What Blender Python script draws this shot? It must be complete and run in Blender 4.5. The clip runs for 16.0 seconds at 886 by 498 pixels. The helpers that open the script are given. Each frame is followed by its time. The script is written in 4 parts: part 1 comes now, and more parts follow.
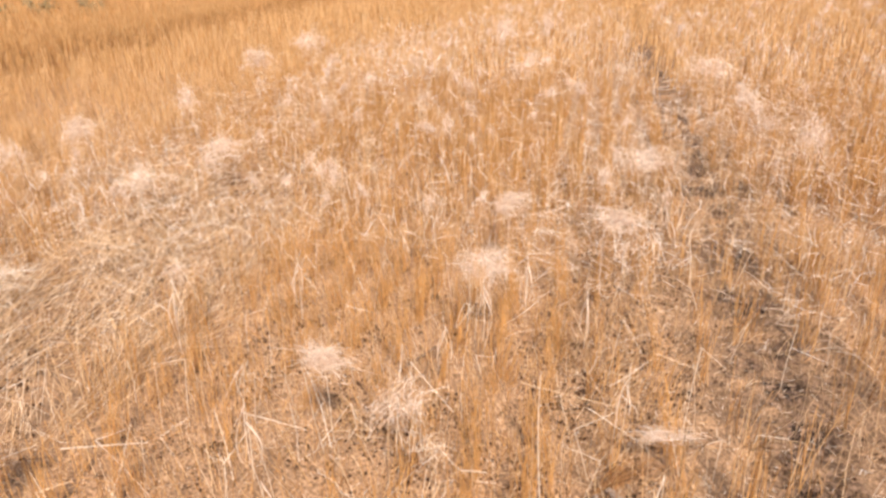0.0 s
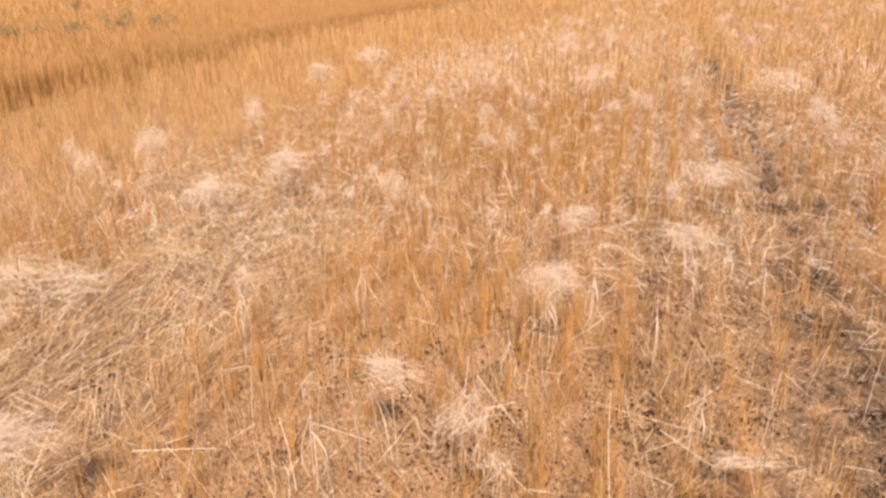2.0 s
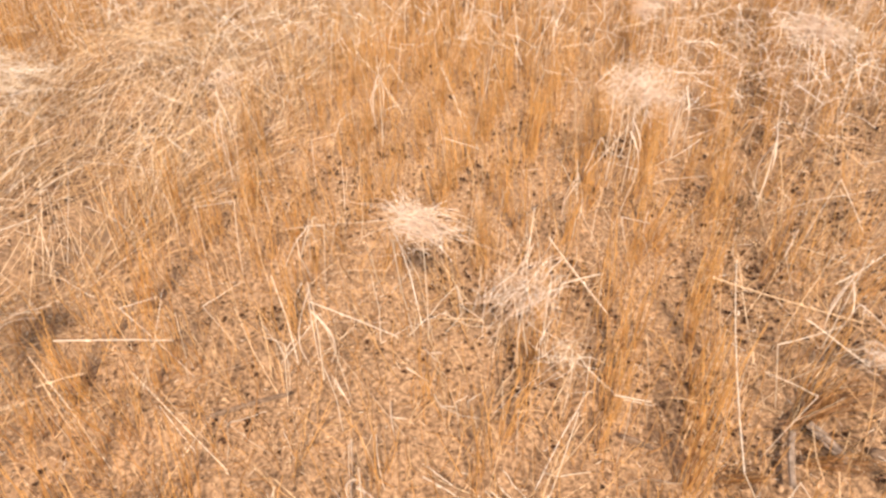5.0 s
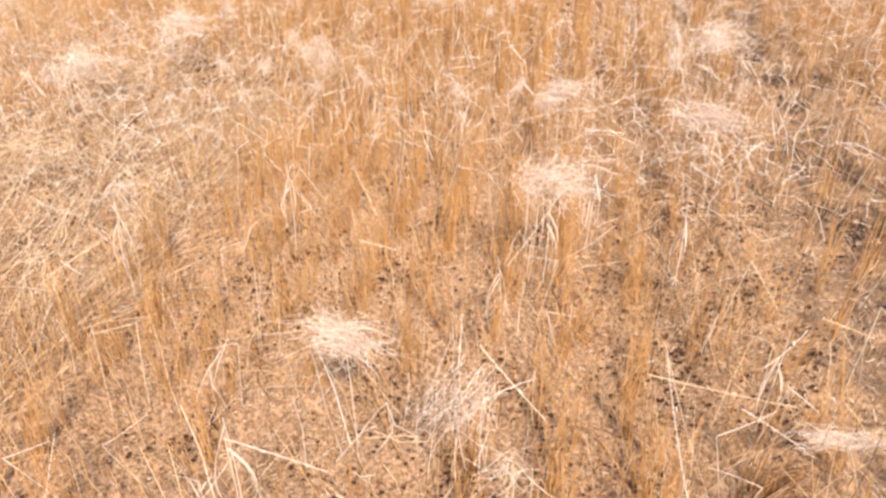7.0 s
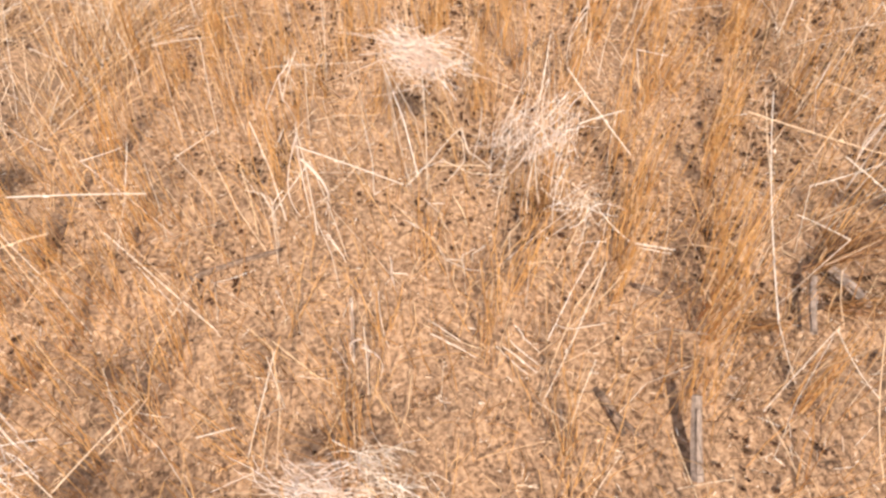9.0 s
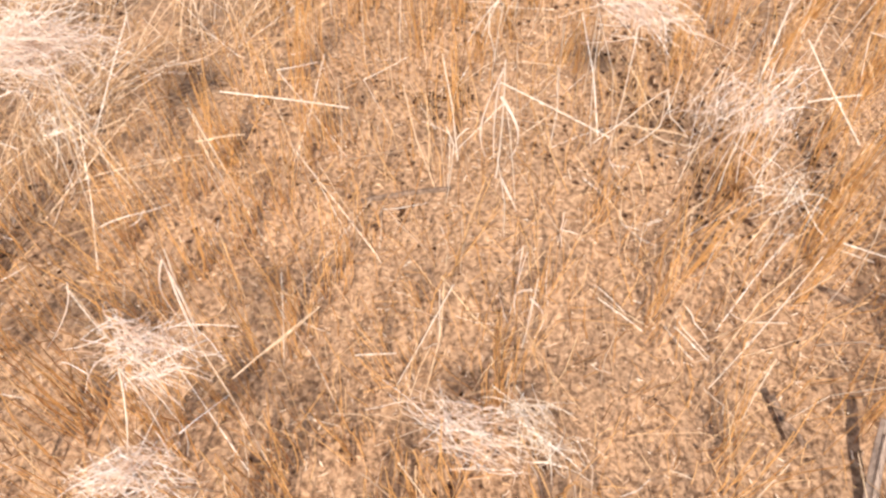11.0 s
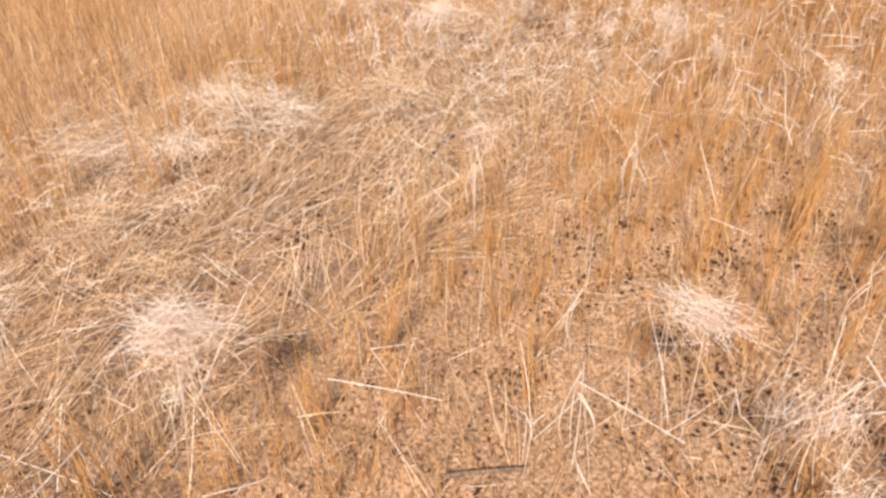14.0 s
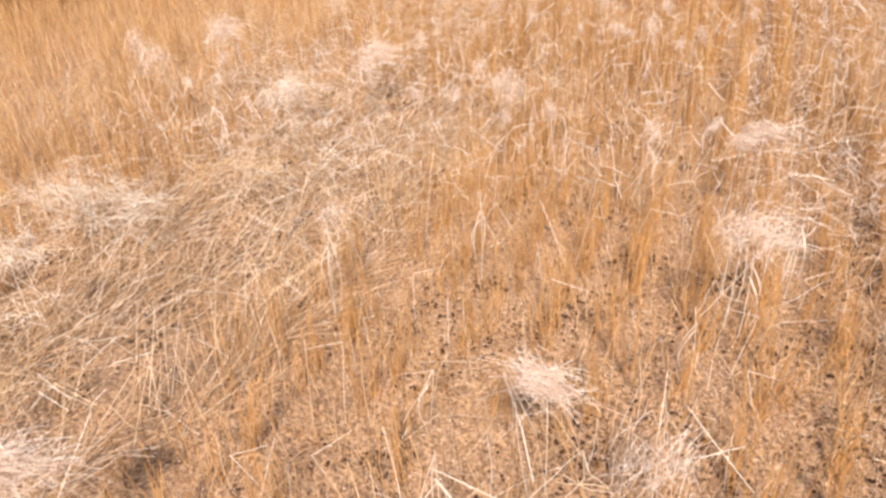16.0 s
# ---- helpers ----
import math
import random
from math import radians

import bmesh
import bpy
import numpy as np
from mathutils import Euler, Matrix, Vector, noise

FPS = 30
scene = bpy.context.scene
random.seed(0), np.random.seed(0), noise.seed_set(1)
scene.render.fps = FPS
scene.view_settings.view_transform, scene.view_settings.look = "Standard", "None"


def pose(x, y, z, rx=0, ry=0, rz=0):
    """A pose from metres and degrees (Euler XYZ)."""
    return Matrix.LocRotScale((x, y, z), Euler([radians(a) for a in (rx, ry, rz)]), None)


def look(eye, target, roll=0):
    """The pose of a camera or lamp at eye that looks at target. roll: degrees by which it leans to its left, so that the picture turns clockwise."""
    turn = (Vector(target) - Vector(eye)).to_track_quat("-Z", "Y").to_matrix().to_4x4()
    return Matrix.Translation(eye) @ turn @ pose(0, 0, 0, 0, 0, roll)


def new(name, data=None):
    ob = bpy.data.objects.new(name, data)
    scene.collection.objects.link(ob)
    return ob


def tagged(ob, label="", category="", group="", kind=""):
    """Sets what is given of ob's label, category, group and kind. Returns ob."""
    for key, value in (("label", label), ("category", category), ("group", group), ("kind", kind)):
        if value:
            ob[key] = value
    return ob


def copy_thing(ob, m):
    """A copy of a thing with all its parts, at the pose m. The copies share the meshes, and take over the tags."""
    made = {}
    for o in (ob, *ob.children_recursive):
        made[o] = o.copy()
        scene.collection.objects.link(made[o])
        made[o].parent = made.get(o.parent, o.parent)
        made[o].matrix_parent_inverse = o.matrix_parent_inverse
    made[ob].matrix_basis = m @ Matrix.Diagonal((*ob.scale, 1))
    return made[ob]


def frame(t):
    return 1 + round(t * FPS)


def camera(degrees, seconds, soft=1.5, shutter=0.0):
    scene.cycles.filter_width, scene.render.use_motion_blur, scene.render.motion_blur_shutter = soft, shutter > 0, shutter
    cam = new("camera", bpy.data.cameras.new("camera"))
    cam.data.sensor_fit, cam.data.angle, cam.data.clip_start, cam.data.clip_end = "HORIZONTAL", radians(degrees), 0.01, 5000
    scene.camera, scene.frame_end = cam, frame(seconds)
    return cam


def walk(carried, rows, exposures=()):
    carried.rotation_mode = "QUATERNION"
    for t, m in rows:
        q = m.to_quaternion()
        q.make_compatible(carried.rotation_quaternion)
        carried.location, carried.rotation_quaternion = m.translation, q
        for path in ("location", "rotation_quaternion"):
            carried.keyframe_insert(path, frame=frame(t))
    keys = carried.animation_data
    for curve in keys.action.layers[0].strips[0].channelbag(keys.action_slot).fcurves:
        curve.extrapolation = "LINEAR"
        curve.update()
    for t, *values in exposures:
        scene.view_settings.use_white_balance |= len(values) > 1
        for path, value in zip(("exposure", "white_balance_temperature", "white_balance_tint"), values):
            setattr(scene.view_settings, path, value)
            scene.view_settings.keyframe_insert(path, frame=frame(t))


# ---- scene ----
cam = camera(64.8, 16.0, soft=2.8)
PATH = [
    (0, (0.541, 0.383, 1.514), (0.243, 2.204, 0.742), -1.2),
    (0.5, (0.546, 0.388, 1.573), (0.289, 2.269, 0.944), -1.5),
    (1, (0.54, 0.376, 1.588), (0.168, 2.267, 1.054), -2.3),
    (1.5, (0.52, 0.374, 1.569), (0.077, 2.239, 0.998), -2.3),
    (2, (0.494, 0.4, 1.501), (0.043, 2.206, 0.768), -1.9),
    (2.5, (0.492, 0.55, 1.431), (-0.037, 2.266, 0.551), -3.8),
    (3, (0.491, 0.709, 1.344), (-0.137, 2.36, 0.406), -1.4),
    (3.5, (0.496, 0.76, 1.282), (-0.177, 2.34, 0.258), -3.0),
    (6, (0.136, 1.067, 1.256), (-0.174, 2.579, -0.016), -0.1),
    (6.2, (0.166, 1.026, 1.226), (-0.158, 2.552, -0.025), -0.4),
    (6.5, (0.203, 1.069, 1.279), (-0.099, 2.568, -0.01), -1.1),
    (7, (0.229, 1.054, 1.28), (0.008, 2.744, 0.233), -0.6),
    (7.5, (0.212, 1.055, 1.255), (-0.024, 2.749, 0.218), -1.2),
    (8, (0.198, 1.042, 1.177), (-0.071, 2.63, -0.008), -1.1),
    (8.5, (0.16, 1.035, 1.134), (-0.093, 2.461, -0.245), -0.9),
    (8.7, (0.184, 1.049, 1.161), (-0.084, 2.353, -0.331), -1.2),
    (11, (0.071, 1.016, 1.118), (-0.498, 2.085, -0.474), -2.5),
    (11.5, (0.017, 0.968, 1.141), (-0.749, 2.029, -0.371), -3.3),
    (12, (0.001, 0.942, 1.166), (-0.871, 2.02, -0.275), -3.6),
    (12.5, (0.001, 0.935, 1.195), (-0.925, 2.087, -0.152), -3.0),
    (13, (0.001, 0.934, 1.217), (-0.949, 2.17, -0.036), -2.8),
    (13.5, (0.02, 0.959, 1.259), (-0.95, 2.258, 0.088), -3.6),
    (14, (0.042, 0.976, 1.268), (-0.866, 2.379, 0.169), -3.4),
    (14.5, (0.07, 0.981, 1.3), (-0.761, 2.445, 0.22), -3.0),
    (15, (0.08, 0.991, 1.308), (-0.695, 2.5, 0.248), -2.9),
    (15.5, (0.09, 1.003, 1.322), (-0.637, 2.549, 0.282), -2.7),
    (16, (0.117, 1.028, 1.347), (-0.524, 2.644, 0.358), -3.6),
]

EXPOSURES = [(0.0, 0.76, 6600, 14), (0.6, 0.66, 6500, 13), (1.0, 0.48, 6450, 16), (1.5, 0.46, 6500, 18), (2.0, 0.62, 7150, 16), (2.5, 0.76, 7300, 14), (3.7, 0.76, 7800, 15), (6.0, 0.84, 6450, 13), (7.3, 0.92, 6300, 12), (8.5, 0.84, 6300, 12), (11.5, 0.94, 6200, 12), (13.0, 0.88, 6250, 12), (14.0, 0.76, 6350, 13), (16.0, 0.80, 6250, 13)]
walk(cam, [(t, look(eye, target, roll)) for t, eye, target, roll in PATH], EXPOSURES)

# ---------------------------------------------------------------- light
SUN_UP, SUN_FROM = 46.0, 160.0  # degrees: height, and compass bearing (clockwise from +y) the light comes from
world = bpy.data.worlds.new("sky")
scene.world = world
world.use_nodes = True
wn = world.node_tree
wn.nodes.clear()
sky = wn.nodes.new("ShaderNodeTexSky")
sky.sky_type, sky.sun_disc = "NISHITA", False
sky.sun_elevation, sky.sun_rotation = radians(SUN_UP), radians(SUN_FROM)
sky.air_density, sky.dust_density, sky.ozone_density = 1.3, 1.0, 1.0
bg = wn.nodes.new("ShaderNodeBackground")
bg.inputs["Strength"].default_value = 0.112
wout = wn.nodes.new("ShaderNodeOutputWorld")
# thin high cloud over the whole sky, mixed evenly with the clear blue
cloud = wn.nodes.new("ShaderNodeMix")
cloud.data_type = "RGBA"
cloud.inputs[0].default_value = 0.85
cloud.inputs[7].default_value = (3.5, 4.2, 5.5, 1)
wn.links.new(sky.outputs[0], cloud.inputs[6])
wn.links.new(cloud.outputs[2], bg.inputs["Color"])
wn.links.new(bg.outputs[0], wout.inputs["Surface"])

sun_data = bpy.data.lights.new("sun", "SUN")
sun_data.energy, sun_data.angle, sun_data.color = 4.6, radians(1.8), (1.0, 0.93, 0.84)
sun = new("sun", sun_data)
a, e = radians(SUN_FROM), radians(SUN_UP)
sun.matrix_world = look((30 * math.sin(a) * math.cos(e), 30 * math.cos(a) * math.cos(e), 30 * math.sin(e)), (0, 0, 0))


# ---------------------------------------------------------------- materials
def material(name, roughness=0.7, specular=0.3):
    m = bpy.data.materials.new(name)
    m.use_nodes = True
    b = m.node_tree.nodes["Principled BSDF"]
    b.inputs["Roughness"].default_value = roughness
    b.inputs["Specular IOR Level"].default_value = specular
    return m, m.node_tree, b


def ramp(nt, source, stops):
    n = nt.nodes.new("ShaderNodeValToRGB")
    el = n.color_ramp.elements
    while len(el) < len(stops):
        el.new(0.5)
    for item, (p, c) in zip(el, stops):
        item.position, item.color = p, (*c, 1)
    nt.links.new(source, n.inputs[0])
    return n.outputs[0]


def mix(nt, fac, c1, c2, how="MIX"):
    n = nt.nodes.new("ShaderNodeMix")
    n.data_type, n.blend_type = "RGBA", how
    for sock, v in ((n.inputs[0], fac), (n.inputs[6], c1), (n.inputs[7], c2)):
        if isinstance(v, (int, float)):
            sock.default_value = v
        elif isinstance(v, tuple):
            sock.default_value = (*v, 1)
        else:
            nt.links.new(v, sock)
    return n.outputs[2]


def noise_tex(nt, scale, detail=4, stretch=None, rough=0.6):
    g = nt.nodes.new("ShaderNodeNewGeometry")
    n = nt.nodes.new("ShaderNodeTexNoise")
    n.inputs["Scale"].default_value, n.inputs["Detail"].default_value, n.inputs["Roughness"].default_value = scale, detail, rough
    src = g.outputs["Position"]
    if stretch:
        v = nt.nodes.new("ShaderNodeVectorMath")
        v.operation = "MULTIPLY"
        v.inputs[1].default_value = stretch
        nt.links.new(src, v.inputs[0])
        src = v.outputs[0]
    nt.links.new(src, n.inputs["Vector"])
    return n.outputs["Fac"]


def straw_material(name, stops, patch=0.35, roughness=0.5, glow=0.25, grain=0.6):
    """Dry straw: every stalk its own shade, with broad patches and fine grain."""
    m, nt, b = material(name, roughness, 0.35)
    g = nt.nodes.new("ShaderNodeNewGeometry")
    col = ramp(nt, g.outputs["Random Per Island"], stops)
    broad = ramp(nt, noise_tex(nt, 1.3, 3), [(0.35, (0.80, 0.76, 0.70)), (0.65, (1.0, 1.0, 1.0))])
    col = mix(nt, patch, col, mix(nt, 1.0, col, broad, "MULTIPLY"))
    fine = ramp(nt, noise_tex(nt, 90, 3), [(0.3, (0.72, 0.68, 0.62)), (0.7, (1.0, 1.0, 1.0))])
    col = mix(nt, grain, col, mix(nt, 1.0, col, fine, "MULTIPLY"))
    nt.links.new(col, b.inputs["Base Color"])
    if glow:
        # thin dry leaf and stalk walls let some light through
        t = nt.nodes.new("ShaderNodeBsdfTranslucent")
        nt.links.new(col, t.inputs["Color"])
        ms = nt.nodes.new("ShaderNodeMixShader")
        ms.inputs[0].default_value = glow
        nt.links.new(b.outputs[0], ms.inputs[1])
        nt.links.new(t.outputs[0], ms.inputs[2])
        nt.links.new(ms.outputs[0], nt.nodes["Material Output"].inputs["Surface"])
    return m


MAT_STUBBLE = straw_material("golden stubble straw", [
    (0.0, (0.20, 0.085, 0.022)), (0.25, (0.53, 0.255, 0.075)), (0.6, (0.70, 0.375, 0.130)), (0.85, (0.76, 0.46, 0.205)), (1.0, (0.84, 0.62, 0.38))], glow=0.25)
MAT_PALE = straw_material("bleached straw", [
    (0.0, (0.76, 0.57, 0.38)), (0.5, (0.86, 0.70, 0.53)), (1.0, (0.92, 0.82, 0.70))], patch=0.15)
MAT_WHITE = straw_material("white bleached straw", [
    (0.0, (0.72, 0.50, 0.33)), (0.35, (0.84, 0.66, 0.50)), (0.7, (0.90, 0.77, 0.63)), (1.0, (0.94, 0.87, 0.79))], patch=0.0, glow=0.42, grain=0.2)
MAT_GOLD = straw_material("fresh golden straw", [
    (0.0, (0.70, 0.41, 0.18)), (0.5, (0.82, 0.57, 0.34)), (1.0, (0.88, 0.70, 0.50))], patch=0.2)
MAT_LITTER = straw_material("chaff and broken straw", [
    (0.0, (0.07, 0.034, 0.014)), (0.15, (0.25, 0.115, 0.045)), (0.3, (0.64, 0.36, 0.16)), (0.7, (0.79, 0.52, 0.30)), (1.0, (0.90, 0.74, 0.56))], glow=0.1)
MAT_FLAT = straw_material("trampled straw", [
    (0.0, (0.30, 0.17, 0.08)), (0.25, (0.58, 0.34, 0.15)), (0.6, (0.76, 0.50, 0.27)), (0.85, (0.84, 0.64, 0.44)), (1.0, (0.92, 0.79, 0.65))], glow=0.3)
MAT_FIELD = straw_material("distant stubble straw", [
    (0.0, (0.38, 0.18, 0.055)), (0.4, (0.71, 0.405, 0.155)), (1.0, (0.84, 0.57, 0.31))], glow=0.3)
MAT_DULL = straw_material("dull brown straw", [
    (0.0, (0.10, 0.055, 0.026)), (0.5, (0.38, 0.22, 0.10)), (1.0, (0.68, 0.47, 0.28))])
MAT_CROP = straw_material("ripe standing crop", [
    (0.0, (0.54, 0.285, 0.098)), (0.5, (0.71, 0.405, 0.160)), (1.0, (0.79, 0.51, 0.245))], glow=0.4)
# darker copy of the crop straw: the shade of the crop's edge as colour
MAT_SHADED_EDGE = straw_material("crop edge with shade in its brown", [
    (0.0, (0.27, 0.125, 0.040)), (0.5, (0.53, 0.275, 0.098)), (1.0, (0.70, 0.41, 0.175))], glow=0.2)
MAT_RUST = straw_material("rusty dry leaf", [
    (0.0, (0.13, 0.052, 0.016)), (0.5, (0.36, 0.16, 0.050)), (1.0, (0.60, 0.34, 0.14))], glow=0.25)
MAT_WEED = straw_material("grey green weed", [
    (0.0, (0.30, 0.225, 0.10)), (0.6, (0.42, 0.31, 0.145)), (1.0, (0.54, 0.39, 0.20))])
MAT_LEAF = straw_material("dark tree leaves", [(0.0, (0.035, 0.05, 0.03)), (1.0, (0.08, 0.10, 0.06))])


def wood_material(name, dark, light):
    m, nt, b = material(name, 0.85, 0.15)
    g = noise_tex(nt, 120, 5, (1.0, 1.0, 0.3))
    nt.links.new(ramp(nt, g, [(0.3, dark), (0.7, light)]), b.inputs["Base Color"])
    bump = nt.nodes.new("ShaderNodeBump")
    bump.inputs["Strength"].default_value, bump.inputs["Distance"].default_value = 0.6, 0.002
    nt.links.new(g, bump.inputs["Height"])
    nt.links.new(bump.outputs[0], b.inputs["Normal"])
    return m


MAT_STICK = wood_material("weathered dark stem", (0.06, 0.034, 0.020), (0.30, 0.19, 0.12))
MAT_STEM = wood_material("weathered grey stem", (0.15, 0.10, 0.068), (0.36, 0.26, 0.19))
MAT_BARK = wood_material("tree bark", (0.04, 0.03, 0.025), (0.12, 0.09, 0.07))


def soil_material():
    """Dry crumbly soil with chaff dust; past the near field the stubble covers it."""
    m, nt, b = material("dry soil with chaff", 0.95, 0.1)
    big = ramp(nt, noise_tex(nt, 2.2, 4), [(0.35, (0.21, 0.115, 0.060)), (0.65, (0.37, 0.215, 0.118))])
    crumb = ramp(nt, noise_tex(nt, 88, 6, None, 0.75), [(0.40, (0.045, 0.019, 0.008)), (0.475, (0.25, 0.140, 0.073)), (0.63, (0.58, 0.355, 0.195))])
    col = mix(nt, 0.68, big, crumb)
    g = nt.nodes.new("ShaderNodeNewGeometry")
    ln = nt.nodes.new("ShaderNodeVectorMath")
    ln.operation = "LENGTH"
    nt.links.new(g.outputs["Position"], ln.inputs[0])
    mr = nt.nodes.new("ShaderNodeMapRange")
    mr.inputs["From Min"].default_value, mr.inputs["From Max"].default_value = 8.0, 22.0
    nt.links.new(ln.outputs["Value"], mr.inputs["Value"])
    # the bare furrow keeps its open soil all along the field
    dot = nt.nodes.new("ShaderNodeVectorMath")
    dot.operation = "DOT_PRODUCT"
    dot.inputs[1].default_value = (math.cos(radians(-3.33)), math.sin(radians(-3.33)), 0)
    nt.links.new(g.outputs["Position"], dot.inputs[0])
    off = nt.nodes.new("ShaderNodeMath")
    off.operation = "SUBTRACT"
    off.inputs[1].default_value = 1.26
    nt.links.new(dot.outputs["Value"], off.inputs[0])
    dist = nt.nodes.new("ShaderNodeMath")
    dist.operation = "ABSOLUTE"
    nt.links.new(off.outputs[0], dist.inputs[0])
    worked = nt.nodes.new("ShaderNodeMapRange")
    worked.inputs["From Min"].default_value, worked.inputs["From Max"].default_value = 0.40, 0.05
    nt.links.new(dist.outputs[0], worked.inputs["Value"])
    track = nt.nodes.new("ShaderNodeMath")
    track.operation = "ADD"
    track.inputs[1].default_value = 1.85
    nt.links.new(dot.outputs["Value"], track.inputs[0])
    from_track = nt.nodes.new("ShaderNodeMath")
    from_track.operation = "ABSOLUTE"
    nt.links.new(track.outputs[0], from_track.inputs[0])
    pressed = nt.nodes.new("ShaderNodeMapRange")
    pressed.inputs["From Min"].default_value, pressed.inputs["From Max"].default_value = 0.75, 0.35
    pressed.inputs["To Max"].default_value = 0.32
    nt.links.new(from_track.outputs[0], pressed.inputs["Value"])
    both = nt.nodes.new("ShaderNodeMath")
    both.operation = "MAXIMUM"
    nt.links.new(worked.outputs[0], both.inputs[0])
    nt.links.new(pressed.outputs[0], both.inputs[1])
    broken = nt.nodes.new("ShaderNodeMath")
    broken.operation = "MULTIPLY"
    nt.links.new(both.outputs[0], broken.inputs[0])
    nt.links.new(ramp(nt, noise_tex(nt, 3.5, 6), [(0.40, (0.05, 0.05, 0.05)), (0.56, (1, 1, 1))]), broken.inputs[1])
    turned = ramp(nt, noise_tex(nt, 45, 5, None, 0.7), [(0.44, (0.014, 0.008, 0.005)), (0.64, (0.24, 0.145, 0.095))])
    col = mix(nt, broken.outputs[0], col, turned)
    open_soil = nt.nodes.new("ShaderNodeMapRange")
    open_soil.inputs["From Min"].default_value, open_soil.inputs["From Max"].default_value = 0.07, 0.17
    nt.links.new(dist.outputs[0], open_soil.inputs["Value"])
    grown = nt.nodes.new("ShaderNodeMapRange")
    grown.inputs["From Min"].default_value, grown.inputs["From Max"].default_value = 12.0, 17.0
    nt.links.new(ln.outputs["Value"], grown.inputs["Value"])
    either = nt.nodes.new("ShaderNodeMath")
    either.operation = "MAXIMUM"
    nt.links.new(open_soil.outputs[0], either.inputs[0])
    nt.links.new(grown.outputs[0], either.inputs[1])
    covered = nt.nodes.new("ShaderNodeMath")
    covered.operation = "MULTIPLY"
    nt.links.new(either.outputs[0], covered.inputs[0])
    nt.links.new(mr.outputs[0], covered.inputs[1])
    # stubble colour darkened for the stalk shadows that the flat far ground lacks
    cover = ramp(nt, noise_tex(nt, 0.05, 6, (1.0, 0.25, 1.0)), [(0.3, (0.27, 0.145, 0.058)), (0.7, (0.36, 0.205, 0.088))])
    grain = ramp(nt, noise_tex(nt, 6, 5, (1.0, 0.3, 1.0)), [(0.3, (0.65, 0.62, 0.58)), (0.7, (1.0, 1.0, 1.0))])
    cover = mix(nt, 1.0, cover, grain, "MULTIPLY")
    nt.links.new(mix(nt, covered.outputs[0], col, cover), b.inputs["Base Color"])
    bump = nt.nodes.new("ShaderNodeBump")
    bump.inputs["Strength"].default_value, bump.inputs["Distance"].default_value = 0.5, 0.008
    nt.links.new(noise_tex(nt, 60, 6, None, 0.75), bump.inputs["Height"])
    nt.links.new(bump.outputs[0], b.inputs["Normal"])
    return m


MAT_SOIL = soil_material()
MAT_CRUMB = wood_material("dark soil crumb", (0.022, 0.009, 0.004), (0.085, 0.038, 0.017))
MAT_CLOD = wood_material("dry soil clod", (0.10, 0.058, 0.036), (0.30, 0.19, 0.12))

# ---------------------------------------------------------------- helpers
rng = np.random.default_rng(11)
ROW = radians(-3.33)  # the drill rows run a little to the right of +y
CR, SR = math.cos(ROW), math.sin(ROW)
SPACING = 0.2


def to_xy(r, s):
    """Across the rows (r, to the right) and along them (s) to world x, y."""
    return r * CR - s * SR, r * SR + s * CR


def to_rs(x, y):
    return x * CR + y * SR, -x * SR + y * CR


WAVES = [(rng.uniform(0, 6.28), f, rng.uniform(0, 6.28), h) for f, h in ((1.7, 0.010), (3.1, 0.008), (6.5, 0.006), (11.0, 0.005), (19.0, 0.004), (31.0, 0.003), (47.0, 0.0025))]


def ground_z(x, y):
    """Height of the soil: gentle lumps, a shallow wheel furrow with clods, drill ridges."""
    x, y = np.asarray(x, float), np.asarray(y, float)
    r, s = to_rs(x, y)
    near = np.exp(-(np.hypot(x, y) / 25.0) ** 2)
    z = np.zeros_like(x)
    for way, f, ph, h in WAVES:
        z = z + h * np.sin(f * (x * math.cos(way) + y * math.sin(way)) + ph + 1.3 * np.sin(0.7 * f * (y * math.cos(way) - x * math.sin(way)) + 2 * ph))
    rough = np.exp(-((r - 1.15) / 0.35) ** 2) + np.exp(-((r + 3.02) / 0.4) ** 2 - ((s - 5.45) / 0.35) ** 2)
    z = z + 0.016 * rough * (np.sin(23 * x + 3 * np.sin(17 * y)) * np.sin(27 * y + 2 * np.sin(21 * x)) + 0.7 * np.sin(51 * x + 2 * np.sin(33 * y)) * np.sin(47 * y))
    furrow = np.exp(-((r - 1.22) / 0.16) ** 2) + 0.7 * np.exp(-((r - 0.55) / 0.10) ** 2) * (s < 3.6)
    wheel = np.exp(-((r + 1.75) / 0.35) ** 2) + 1.2 * np.exp(-((r + 1.45) / 0.09) ** 2)
    z = z - 0.035 * furrow - 0.02 * wheel + 0.006 * np.cos(2 * math.pi * (r / SPACING))
    return z * near


def mesh_object(name, verts, faces, mat, parent=None, smooth=False):
    """verts: (n, 3); faces: (m, k) with k corners each."""
    me = bpy.data.meshes.new(name)
    verts, faces = np.asarray(verts, np.float32), np.asarray(faces, np.int32)
    me.vertices.add(len(verts))
    me.vertices.foreach_set("co", verts.ravel())
    m, k = faces.shape
    me.loops.add(m * k)
    me.loops.foreach_set("vertex_index", faces.ravel())
    me.polygons.add(m)
    me.polygons.foreach_set("loop_start", np.arange(m, dtype=np.int32) * k)
    me.polygons.foreach_set("use_smooth", np.full(m, smooth))
    me.update(calc_edges=True)
    me.materials.append(mat)
    ob = new(name, me)
    if parent:
        ob.parent = parent
    return ob


